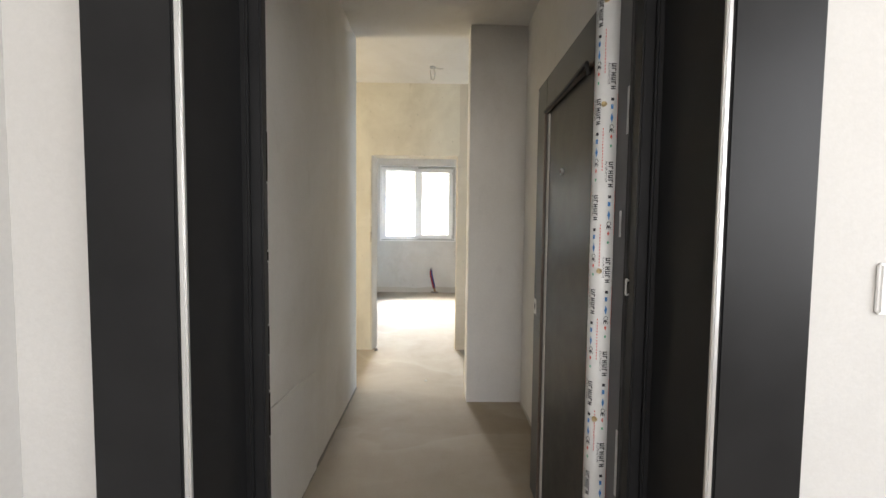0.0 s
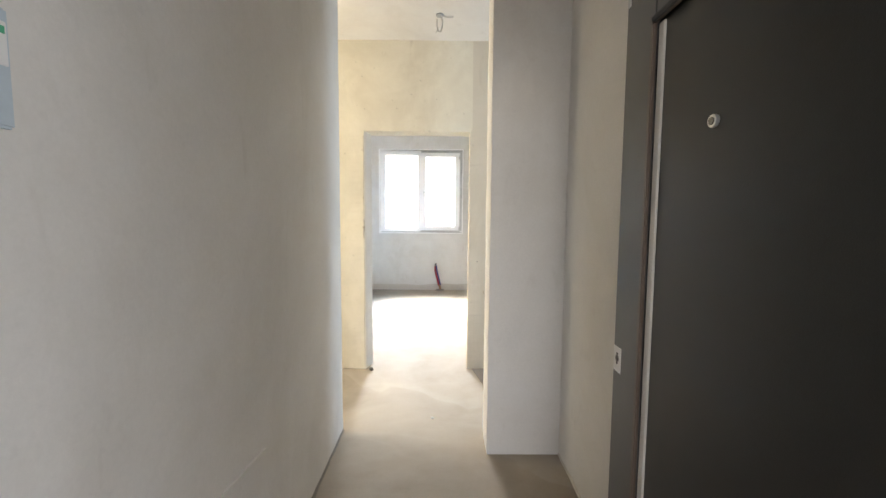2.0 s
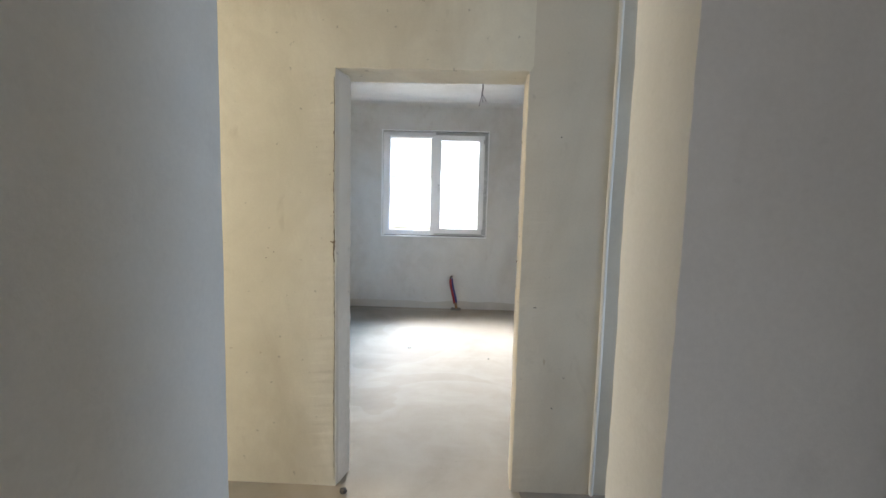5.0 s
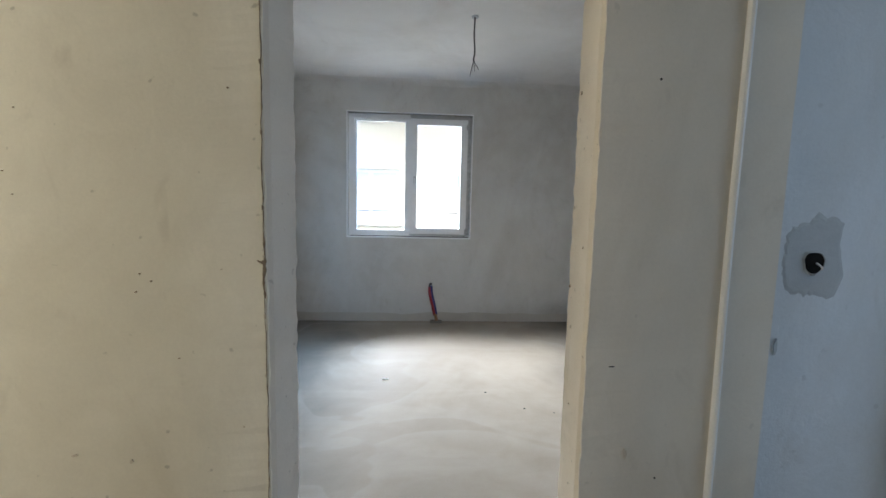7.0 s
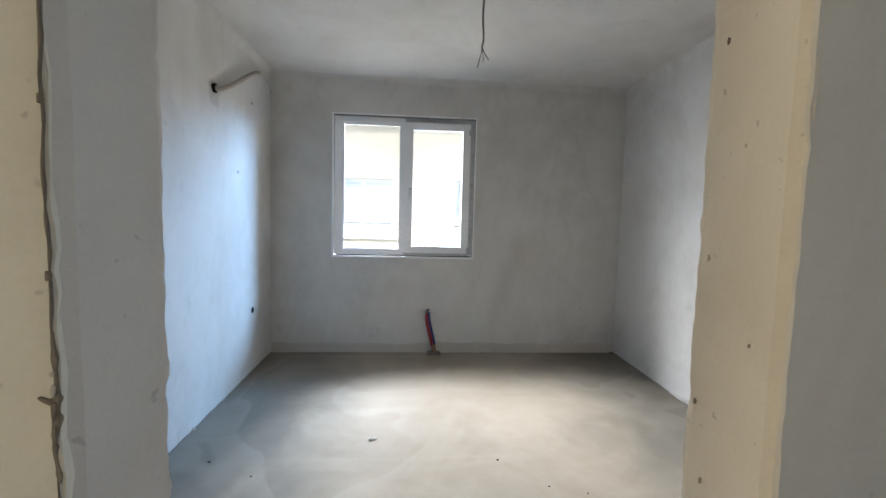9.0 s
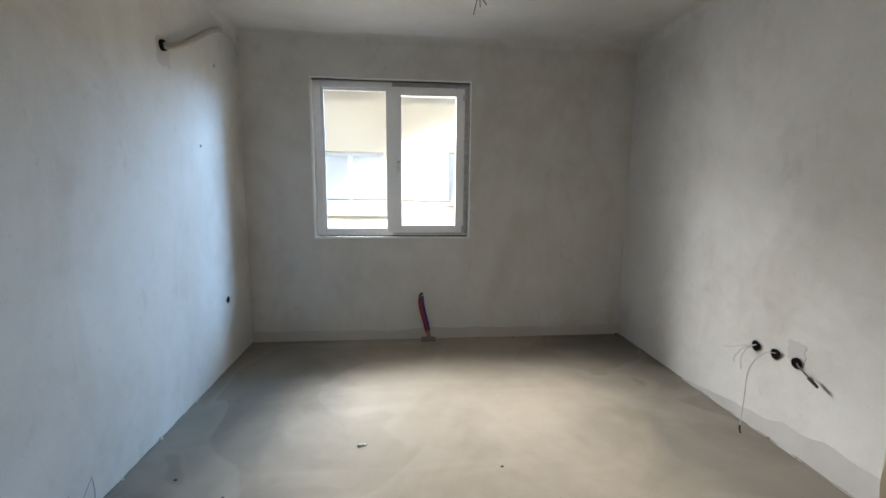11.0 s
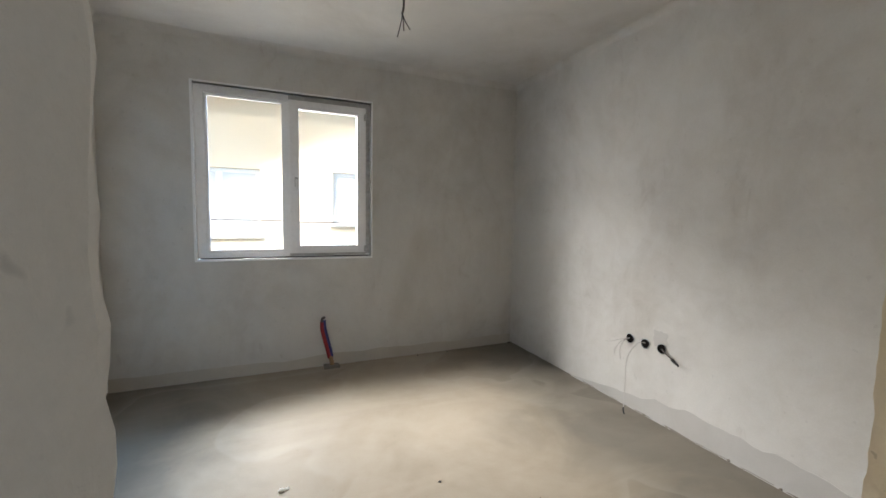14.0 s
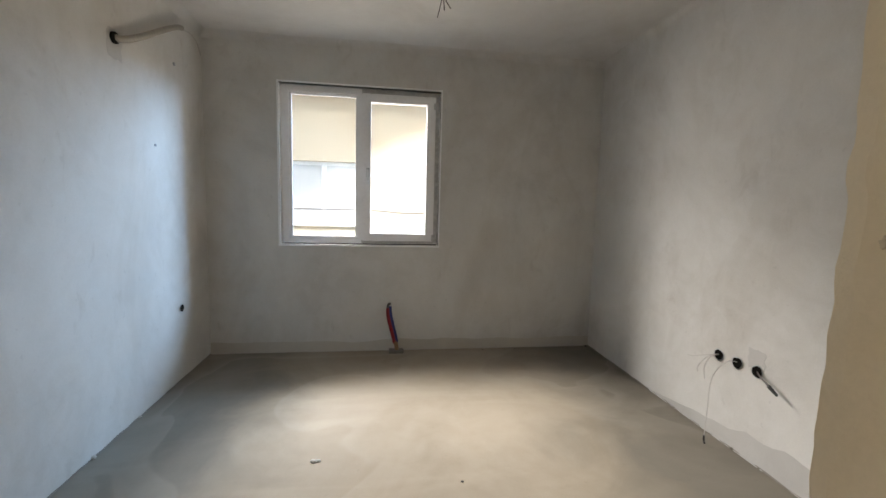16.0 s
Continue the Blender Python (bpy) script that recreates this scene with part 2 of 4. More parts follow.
def smeared(material, amount, seed):
    """Dirty wipes down a plastered wall and small smudges, each with an outline of its own."""
    n, l = material.node_tree.nodes, material.node_tree.links
    bsdf = n["Principled BSDF"]
    col = bsdf.inputs["Base Color"].links[0].from_socket
    place = n.new("ShaderNodeMapping")
    place.inputs["Location"].default_value = (seed, seed * 1.7, seed * 0.6)
    place.inputs["Scale"].default_value = (1.0, 1.0, 0.5)
    l.new(n.new("ShaderNodeTexCoord").outputs["Object"], place.inputs[0])
    for scale, detail, low, high, share, tint in ((1.5, 5, 0.50, 0.66, 1.0, (0.80, 0.77, 0.73)), (6.5, 4, 0.63, 0.72, 0.7, (0.74, 0.71, 0.68)),
                                                  (2.6, 6, 0.56, 0.62, 0.5, (1.10, 1.10, 1.10))):
        t = noise_node(n, l, scale, detail, 0.6, place.outputs[0], 0.7)
        f = amount * share
        mask = ramp_node(n, l, t.outputs[0], [(low, (0.0, 0.0, 0.0)), (high, (f, f, f))]).outputs[0]
        col = mix_node(n, l, "MIX", mask, col, mix_node(n, l, "MULTIPLY", 1.0, col, tint))
    l.new(col, bsdf.inputs["Base Color"])


smeared(M_CREAM, 0.55, 3.1)
smeared(M_ROOM, 0.45, 8.4)
smeared(M_PLASTER, 0.28, 5.2)
smeared(M_SKIM, 0.4, 1.3)
smeared(M_COOLLIT, 0.4, 2.6)
smeared(M_CEIL, 0.3, 9.7)
dust_and_shade(M_SCREED, 0.78)
M_SLAB = mottled("dark_rough_cement", (0.20, 0.175, 0.15), (0.28, 0.25, 0.22), (0.23, 0.20, 0.17), rough=0.9, bump=0.5)
M_LANDING = mottled("landing_paint", (0.49, 0.478, 0.458), (0.54, 0.528, 0.507), (0.515, 0.507, 0.49), bump=0.12)
M_FACADE = mottled("yellow_facade_render", (0.72, 0.61, 0.45), (0.78, 0.67, 0.51), (0.75, 0.64, 0.48), scale=0.8)
M_TIMBER = plain("brown_eave_timber", (0.30, 0.18, 0.09), 0.7, vary=0.25, scale=9)
M_PVC = plain("white_pvc", (0.88, 0.88, 0.88), 0.3, vary=0.03)
M_PVCIN = plain("grey_pvc_and_shade", (0.52, 0.52, 0.51), 0.5, vary=0.2)
M_GASKET = plain("black_rubber", (0.02, 0.02, 0.02), 0.6)
M_DOOR = plain("matte_black_door", (0.015, 0.0155, 0.0155), 0.39, vary=0.15, bump=0.25, scale=14, spec=0.36)
M_FRAME = plain("anthracite_steel", (0.012, 0.012, 0.0125), 0.42, vary=0.12, bump=0.1, scale=10, spec=0.22)
M_RIM = plain("brown_black_rim", (0.080, 0.080, 0.080), 0.42, vary=0.15, bump=0.15, scale=12)
M_LIP = plain("brown_rim_lip", (0.105, 0.078, 0.060), 0.4, vary=0.15, bump=0.1, scale=12)
M_SILVER = plain("brushed_aluminium", (0.70, 0.70, 0.69), 0.34, metal=0.8, vary=0.02, scale=2.0)
M_SEAL = plain("pale_rubber_seal", (0.56, 0.54, 0.50), 0.5, vary=0.03, scale=3.0)
M_FILM = plain("printed_protective_film", (0.74, 0.74, 0.73), 0.3, vary=0.06, scale=18)
M_INK = plain("black_print", (0.03, 0.03, 0.035), 0.5)
M_RED = plain("red_print", (0.62, 0.10, 0.07), 0.5)
M_BLUE = plain("blue_print", (0.05, 0.20, 0.48), 0.5)
M_GREEN = plain("green_print", (0.08, 0.40, 0.22), 0.5)
M_DULL = plain("dull_steel_plate", (0.16, 0.16, 0.155), 0.45, metal=0.5, vary=0.05)
M_BRASS = plain("brass_screw", (0.60, 0.47, 0.26), 0.35, metal=0.85)
M_WHITEP = plain("white_plastic", (0.78, 0.78, 0.77), 0.35, vary=0.03)
M_BOARD = plain("pale_blue_film_plastic", (0.50, 0.58, 0.64), 0.35, vary=0.05)
M_SMOKE = plain("smoked_plastic", (0.10, 0.09, 0.08), 0.2, vary=0.25)
M_WIRE = plain("grey_cable", (0.52, 0.50, 0.47), 0.55)
M_DARKWIRE = plain("dark_cable", (0.10, 0.085, 0.08), 0.6)
M_CONDUIT = plain("cream_conduit", (0.36, 0.325, 0.27), 0.5)
# flat black in place of the shade inside holes, slots and boxes
M_HOLE = plain("hole_shade_black", (0.010, 0.009, 0.008), 0.95, spec=0.05)
M_REDPIPE = plain("red_pipe_sleeve", (0.27, 0.014, 0.022), 0.5)
M_BLUEPIPE = plain("blue_pipe_sleeve", (0.03, 0.04, 0.17), 0.5)
M_CRUMB = plain("plaster_crumb", (0.66, 0.64, 0.60), 0.8, vary=0.15)
M_DARKCRUMB = plain("dark_crumb", (0.06, 0.055, 0.05), 0.8)
M_GLASS, gn, gl, gb = nodes_of("window_glass")
clear, gloss, blend, fres = (gn.new(k) for k in ("ShaderNodeBsdfTransparent", "ShaderNodeBsdfGlossy", "ShaderNodeMixShader", "ShaderNodeFresnel"))
clear.inputs[0].default_value = (0.97, 0.985, 0.98, 1)
gloss.inputs["Roughness"].default_value = 0.02
fres.inputs["IOR"].default_value = 1.15
gl.new(fres.outputs[0], blend.inputs[0])
gl.new(clear.outputs[0], blend.inputs[1])
gl.new(gloss.outputs[0], blend.inputs[2])
gl.new(blend.outputs[0], gn["Material Output"].inputs[0])
M_DARKGLASS = plain("curtained_pane", (0.63, 0.635, 0.63), 0.08, vary=0.1, scale=2)


# ---- the large structure ----
HALL_L, HALL_R = 0.05, 1.36
DOOR_R, DOOR_H = 0.935, 2.10
WALL_IN = 0.205
ROOM_L, ROOM_R, ROOM_B, ROOM_H = -1.11, 2.74, 3.94, 2.97
HALL_H, CORR_H = 2.82, 2.855
CORR_S = -1.06
STUB_L, STUB_S, STUB_N = 0.942, -1.315, -1.09
ENTRY_OUT, ENTRY_IN = -3.64, -3.34
WIN = (-0.455, 1.06, 1.07, 2.575)


def structure(name, bm, material, label, category="wall"):
    return tagged(finish(bm, name, material), label, category, kind="structure")


def jamb_rag(p):
    """Broken plaster along the edges of the doorway."""
    near = abs(p.y) < 1e-4 or abs(p.y - WALL_IN) < 1e-4 or abs(p.y - 0.13) < 1e-4
    if near and p.z < DOOR_H + 0.01 and (abs(p.x) < 1e-4 or abs(p.x - DOOR_R) < 1e-4):
        return 0.0035 if abs(p.y) < 1e-4 else 0.004
    return 0.0


def splay_right(p, d):
    """The doorway's right reveal leans in by two centimetres on the corridor side."""
    return d + Vector((-0.02, 0, 0)) if abs(p.x - DOOR_R) < 1e-4 and p.y < 1e-4 and p.z < DOOR_H else d


def splay(p, d):
    """The doorway's left reveal opens by a centimetre towards the room."""
    return d + Vector((0.036, 0, 0)) if abs(p.x) < 1e-4 and p.y > 0.13 - 1e-4 and p.z < DOOR_H else d


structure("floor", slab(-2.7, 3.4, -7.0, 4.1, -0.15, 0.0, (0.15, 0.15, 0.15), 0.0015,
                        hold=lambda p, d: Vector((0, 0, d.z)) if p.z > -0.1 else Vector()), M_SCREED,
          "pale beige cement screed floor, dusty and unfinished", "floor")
# the darker, rougher floor patch in the side passage, a low step above the screed's edge
bm = bmesh.new()
v = [bm.verts.new(p) for p in ((0.955, -0.001, 0.006), (1.115, -0.80, 0.006), (1.115, -1.10, 0.006), (2.2, -1.10, 0.006), (2.2, -0.001, 0.006))]
face = bm.faces.new(v)
ext = bmesh.ops.extrude_face_region(bm, geom=[face])
for e in ext["geom"]:
    if isinstance(e, bmesh.types.BMVert):
        e.co.z = -0.03
structure("floor_passage", bm, M_SLAB, "dark rough floor patch in the side passage", "floor")

fine = (0.15, 0.2, 0.025)
structure("wall_door_side_1", slab(-2.7, 0.0, 0.0, 0.13, 0.0, 3.1, (0.15, 0.13, 0.025), 0.0025, jamb_rag, splay), M_CREAM,
          "cream plastered wall with a chipped doorway edge")
structure("wall_door_side_2", slab(DOOR_R, 1.48, 0.0, WALL_IN, 0.0, 3.1, fine, 0.002, jamb_rag, splay_right), M_SKIM,
          "grey-cream plastered wall beside the doorway")
structure("wall_door_lintel", slab(-0.0, DOOR_R, 0.0, WALL_IN, DOOR_H, 3.1, (0.05, 0.2, 0.1), 0.002,
                                   lambda p: 0.005 if abs(p.z - DOOR_H) < 1e-4 and 0.02 < p.x < DOOR_R - 0.02 else 0.0), M_CREAM,
          "plastered lintel over the open doorway")
structure("wall_passage_1", slab(1.48, 2.035, 0.026, WALL_IN, 0.0, 3.1, (0.08, 0.2, 0.05), 0.0003), M_COOLLIT,
          "plastered passage wall tinted for its cool light")
structure("wall_passage_2", slab(2.035, 3.4, -0.06, WALL_IN, 0.0, 3.1, (0.15, 0.2, 0.1), 0.002), M_RAW,
          "beige rendered pier at the side passage")
structure("wall_hall_1", slab(-0.10, HALL_L, ENTRY_IN, CORR_S, 0.0, 3.1, (0.15, 0.1, 0.1), 0.003), M_PLASTER,
          "smooth pale plastered wall of the hall")
structure("wall_corridor", slab(-2.7, -0.101, CORR_S - 0.15, CORR_S, 0.0, 3.1, (0.2, 0.15, 0.2), 0.002), M_PLASTER,
          "plastered wall of the side corridor")
structure("wall_hall_2", slab(HALL_R, HALL_R + 0.15, ENTRY_IN, STUB_S, 0.0, 3.1, (0.15, 0.1, 0.1), 0.003), M_PLASTER,
          "smooth cream plastered wall behind the open door")
structure("wall_stub", slab(STUB_L, 3.4, STUB_S, STUB_N, 0.0, 3.1, (0.15, 0.112, 0.05), 0.002,
                            lambda p: 0.003 if abs(p.x - STUB_L) < 1e-4 else 0.0), M_PLASTER,
          "plastered wall end projecting into the hall")
# room walls
FLARE = 0.042


def lean_in(sign):
    """The side walls close in by three centimetres towards the doorway, and their plaster flares out at the foot."""
    return lambda p, d: d + Vector((sign * (0.03 + FLARE * max(0.0, 1 - p.z / 0.5)) * (ROOM_B - p.y) / 3.73, 0, 0))


structure("wall_room_1", slab(ROOM_L - 0.2, ROOM_L, 0.12, ROOM_B, 0.0, 3.1, (0.2, 0.12, 0.12), 0.0012, hold=lean_in(1)), M_ROOM,
          "off-white plastered room wall, bare and unpainted")
structure("wall_room_2", slab(ROOM_R, ROOM_R + 0.2, WALL_IN, ROOM_B, 0.0, 3.1, (0.2, 0.12, 0.12), 0.0012, hold=lean_in(-1)), M_ROOM,
          "off-white plastered room wall with three socket boxes")
x0, x1, z0, z1 = WIN
WB = ROOM_B + 0.28
wall = empty("wall_window")
tagged(wall, "plastered outer wall around the white window", "wall", kind="structure")
for a in ((ROOM_L - 0.2, x0, 0.0, 3.1), (x1, ROOM_R + 0.2, 0.0, 3.1), (x0, x1, 0.0, z0), (x0, x1, z1, 3.1)):
    part("wall_segment", slab(a[0], a[1], ROOM_B, WB, a[2], a[3], (0.1, 0.14, 0.1), 0.0), M_ROOM, wall)


def ceiling(name, x0, x1, y0, y1, z, label):
    structure(name, slab(x0, x1, y0, y1, z, z + 0.2, (0.15, 0.15, 0.2), 0.004), M_CEIL, label, "ceiling")


ceiling("ceiling_room", ROOM_L - 0.2, ROOM_R + 0.2, 0.12, WB, ROOM_H, "uneven white plastered ceiling of the room")
ceiling("ceiling_corridor", -2.7, 3.4, -1.10, 0.115, CORR_H, "cream plastered ceiling of the corridor")
ceiling("ceiling_hall", -0.10, HALL_R + 0.15, ENTRY_IN - 0.02, -1.10, HALL_H, "plastered ceiling of the narrow hall")

def cove(name, path, r, seed, label):
    """Hand-rounded plaster in the angle between wall and ceiling; each station is a place in the corner and the way into the room."""
    b = bmesh.new()
    rows = []
    for p, q in zip(path, path[1:]):
        (ax, ay, anx, any_), (bx, by, bnx, bny) = p, q
        n = int(math.hypot(bx - ax, by - ay) / 0.08)
        for k in range(n + 1):
            u = k / n
            x, y = ax + (bx - ax) * u, ay + (by - ay) * u
            way = Vector((anx + (bnx - anx) * u, any_ + (bny - any_) * u, 0))
            rr = r * (1 + 0.35 * noise.noise(Vector((x * 1.6, y * 1.6, seed))))
            line = []
            for j in range(8):
                a = math.pi / 2 * j / 7
                out, down = rr * (1 - math.sin(a)), rr * (1 - math.cos(a))
                line.append(b.verts.new(Vector((x, y, ROOM_H)) + way * (out - 0.004) + Vector((0, 0, 0.005 - down))))
            rows.append(line)
    for p, q in zip(rows, rows[1:]):
        for k in range(7):
            b.faces.new((p[k], p[k + 1], q[k + 1], q[k]))
    ob = structure(name, b, M_ROOM, label, "trim")
    for f in ob.data.polygons:
        f.use_smooth = True


cove("trim_cove", [(ROOM_L + 0.03, WALL_IN, 1, 0), (ROOM_L, ROOM_B, 1, -1), (ROOM_R, ROOM_B, -1, -1), (ROOM_R - 0.03, WALL_IN, -1, 0)], 0.085, 3,
     "softly rounded plaster between room walls and ceiling")

# the corridor's far ends, unseen, each added with an opening for its lamp
for name, xa, xb, ya, yb, gap in (("wall_corridor_end", -2.85, -2.7, CORR_S - 0.15, WALL_IN, (-1.0, -0.06)),
                                  ("wall_passage_end", 3.4, 3.55, STUB_S, WALL_IN, (-1.02, -0.16))):
    w = tagged(empty(name), "unseen plastered end wall with a tall opening for a lamp", "wall", kind="structure")
    part("wall_segment", box(xa, xb, ya, gap[0], 0, 3.1), M_PLASTER, w)
    part("wall_segment", box(xa, xb, gap[1], yb, 0, 3.1), M_PLASTER, w)
    part("wall_segment", box(xa, xb, gap[0], gap[1], 0, 0.55), M_PLASTER, w)
    part("wall_segment", box(xa, xb, gap[0], gap[1], 2.5, 3.1), M_PLASTER, w)

# the landing before the entrance
w = tagged(empty("wall_entrance"), "white painted landing wall round the entrance door", "wall", kind="structure")
part("wall_segment", box(-0.03, 0.235, ENTRY_OUT, ENTRY_IN - 0.005, 0, 3.1), M_LANDING, w)
part("wall_segment", box(1.265, 3.0, ENTRY_OUT, ENTRY_IN - 0.005, 0, 3.1), M_LANDING, w)
part("wall_segment", box(0.235, 1.265, ENTRY_OUT, ENTRY_IN - 0.005, 2.16, 3.1), M_LANDING, w)
structure("wall_landing_1", box(-0.18, -0.03, -7.0, ENTRY_IN - 0.01, 0, 3.1), M_LANDING, "white painted side wall of the landing")
# two unseen walls, their openings added to hold the landing lamps
w = tagged(empty("wall_landing_2"), "unseen white landing wall with an added side opening", "wall", kind="structure")
for a in ((-7.0, -5.7, 0, 3.1), (-4.3, ENTRY_IN - 0.01, 0, 3.1), (-5.7, -4.3, 0, 0.95), (-5.7, -4.3, 2.45, 3.1)):
    part("wall_segment", box(3.0, 3.15, a[0], a[1], a[2], a[3]), M_LANDING, w)
w = tagged(empty("wall_landing_3"), "unseen white landing wall with an added wide opening", "wall", kind="structure")
for a in ((-0.18, 0.05, 0, 3.1), (1.65, 3.15, 0, 3.1), (0.05, 1.65, 0, 0.9), (0.05, 1.65, 2.5, 3.1)):
    part("wall_segment", box(a[0], a[1], -7.1, -6.95, a[2], a[3]), M_LANDING, w)
structure("ceiling_landing", box(-0.18, 3.15, -7.1, ENTRY_IN - 0.021, 2.84, 3.0), M_CEIL, "white painted landing ceiling", "ceiling")

# ---- the room's window ----
window = tagged(empty("window_1"), "white plastic window with a fixed pane and a side-hung sash", "window", kind="structure")
FY0, FY1 = 3.995, 4.065
part("window_frame", box(x0, x0 + 0.075, FY0, FY1, z0 + 0.012, z1, 0.004), M_PVC, window)
part("window_frame", box(x1 - 0.055, x1, FY0, FY1, z0 + 0.012, z1, 0.004), M_PVC, window)
part("window_frame", box(x0 + 0.075, x1 - 0.055, FY0, FY1, z1 - 0.065, z1, 0.004), M_PVC, window)
part("window_frame", box(x0 + 0.075, x1 - 0.055, FY0, FY1, z0 + 0.012, z0 + 0.06, 0.004), M_PVC, window)
part("mullion", box(0.262, 0.335, FY0, FY1, z0 + 0.06, z1 - 0.065, 0.004), M_PVC, window)
for a in ((x0 + 0.075, x0 + 0.098, z0 + 0.06, z1 - 0.065), (0.240, 0.262, z0 + 0.06, z1 - 0.065),
          (x0 + 0.098, 0.240, z0 + 0.06, z0 + 0.082), (x0 + 0.098, 0.240, z1 - 0.087, z1 - 0.065)):
    part("glazing_bead", box(a[0], a[1], FY0 + 0.012, FY0 + 0.04, a[2], a[3], 0.003), M_PVC, window)
pane = part("pane", box(x0 + 0.09, 0.25, 4.028, 4.034, z0 + 0.075, z1 - 0.08), M_GLASS, window)
pane.visible_shadow = False
# grey strips that paint the shade in the rebate round the opening sash
for a in ((0.30, x1 - 0.004, z1 - 0.05, z1 - 0.004), (x1 - 0.046, x1 - 0.004, z0 + 0.03, z1 - 0.05), (0.30, x1 - 0.046, z0 + 0.016, z0 + 0.045)):
    part("rebate_shade_strip", box(a[0], a[1], FY0 - 0.004, FY0, a[2], a[3]), M_PVCIN, window, "grey strip painted as the rebate's shade")
# dark strip in place of the gap's shadow below the frame
part("sill_shade_strip", box(x0 + 0.02, x1 - 0.01, FY0 - 0.006, FY0 + 0.02, z0 + 0.002, z0 + 0.012), M_GASKET, window, "dark strip painted as shadow under the frame")
SX0, SX1, SZ0, SZ1 = 0.302, 1.014, 1.112, 2.530
sash = part("sash", box(SX0, SX0 + 0.085, 3.972, 4.04, SZ0, SZ1, 0.006), M_PVC, window)
for a in ((SX1 - 0.085, SX1, SZ0, SZ1), (SX0 + 0.085, SX1 - 0.085, SZ0, SZ0 + 0.075), (SX0 + 0.085, SX1 - 0.085, SZ1 - 0.08, SZ1)):
    part("sash_rail", box(a[0], a[1], 3.972, 4.04, a[2], a[3], 0.006), M_PVC, sash)
pane = part("sash_pane", box(SX0 + 0.08, SX1 - 0.08, 4.008, 4.014, SZ0 + 0.07, SZ1 - 0.075), M_GLASS, sash)
pane.visible_shadow = False
# the shading round the lever is put into the plate's grey
part("handle_plate", box(0.345, 0.375, 3.962, 3.973, 1.735, 1.825, 0.003), M_PVCIN, sash, "handle plate with its shading painted grey")
bm = box(0.352, 0.368, 3.93, 3.964, 1.785, 1.802, 0.004)
box(0.350, 0.370, 3.922, 3.938, 1.70, 1.806, 0.005, bm)
part("window_handle", bm, M_WHITEP, sash, "white lever handle pointing down")
for hz in (1.15, 2.44):
    bm = disc((SX1 + 0.010, 3.968, hz), (0, 0, 1), 0.008, 0.075, 12)
    box(SX1 - 0.02, SX1 + 0.006, 3.964, 3.973, hz - 0.03, hz + 0.03, 0.002, bm)
    part("hinge", bm, M_PVCIN, sash, "grey sash hinge")
# white corner beads round the opening, on the wall's face
for a in ((x0 - 0.018, x0, z0 - 0.014, z1 + 0.016), (x1, x1 + 0.014, z0 - 0.014, z1 + 0.016), (x0, x1, z1, z1 + 0.016), (x0, x1, z0 - 0.014, z0)):
    part("edge_bead", box(a[0], a[1], ROOM_B - 0.004, ROOM_B + 0.05, a[2], a[3], 0.0015), M_PVC, window)
part("window_sill", box(x0, x1, ROOM_B + 0.002, FY0, z0 - 0.001, z0 + 0.004), M_PVC, window)

# ---- the neighbouring house outside ----
ground = finish(box(-80, 80, WB + 0.02, 160, -3.4, -3.2), "ground", mottled("dusty_yard", (0.20, 0.18, 0.15), (0.28, 0.26, 0.22), (0.24, 0.22, 0.19)))
tagged(ground, "dusty yard between the two houses", "ground", kind="structure")
house = tagged(empty("neighbour_house"), "sunlit yellow rendered house with white windows and brown eaves", "house")
HY = 8.0
openings = ((-1.32, 0.0, 1.10, 2.28), (1.28, 2.30, 1.31, 2.30))
xs = [-6.0, -1.32, 0.0, 1.28, 2.30, 7.0]
for a, b in zip(xs, xs[1:]):
    hole = [o for o in openings if abs(o[0] - a) < 1e-6]
    if hole:
        part("wall_segment", box(a, b, HY, HY + 0.25, -3.2, hole[0][2]), M_FACADE, house)
        part("wall_segment", box(a, b, HY, HY + 0.25, hole[0][3], 3.55), M_FACADE, house)
    else:
        part("wall_segment", box(a, b, HY, HY + 0.25, -3.2, 3.55), M_FACADE, house)
part("house_core", box(-6.0, 7.0, HY + 0.6, HY + 6, -3.2, 3.5), M_FACADE, house)
for o in openings:
    wnd = part("house_window", box(o[0], o[1], HY + 0.10, HY + 0.16, o[3] - 0.07, o[3], 0.005), M_PVC, house, "white plastic window")
    part("frame_rail", box(o[0], o[1], HY + 0.10, HY + 0.16, o[2], o[2] + 0.07, 0.005), M_PVC, wnd)
    for fx in (o[0], o[1] - 0.07, (o[0] + o[1]) / 2 - 0.05):
        part("frame_stile", box(fx, fx + (0.1 if fx not in (o[0], o[1] - 0.07) else 0.07), HY + 0.10, HY + 0.16, o[2] + 0.07, o[3] - 0.07, 0.005), M_PVC, wnd)
    part("house_pane", box(o[0] + 0.02, o[1] - 0.02, HY + 0.125, HY + 0.135, o[2] + 0.02, o[3] - 0.02), M_DARKGLASS, wnd)
    part("blind", box(o[0] + 0.02, o[1] - 0.02, HY + 0.20, HY + 0.22, o[2], o[3]), M_PVC, wnd)
    part("house_sill", box(o[0] - 0.06, o[1] + 0.06, HY - 0.06, HY + 0.10, o[2] - 0.06, o[2], 0.006), M_CRUMB, house, "stone window ledge")
part("eave", box(-6.3, 7.3, HY - 0.14, HY + 0.3, 3.55, 3.66), M_TIMBER, house, "brown timber eave")
part("eave_board", box(-6.3, 7.3, HY - 0.18, HY - 0.14, 3.44, 3.70), M_TIMBER, house)
bm = bmesh.new()
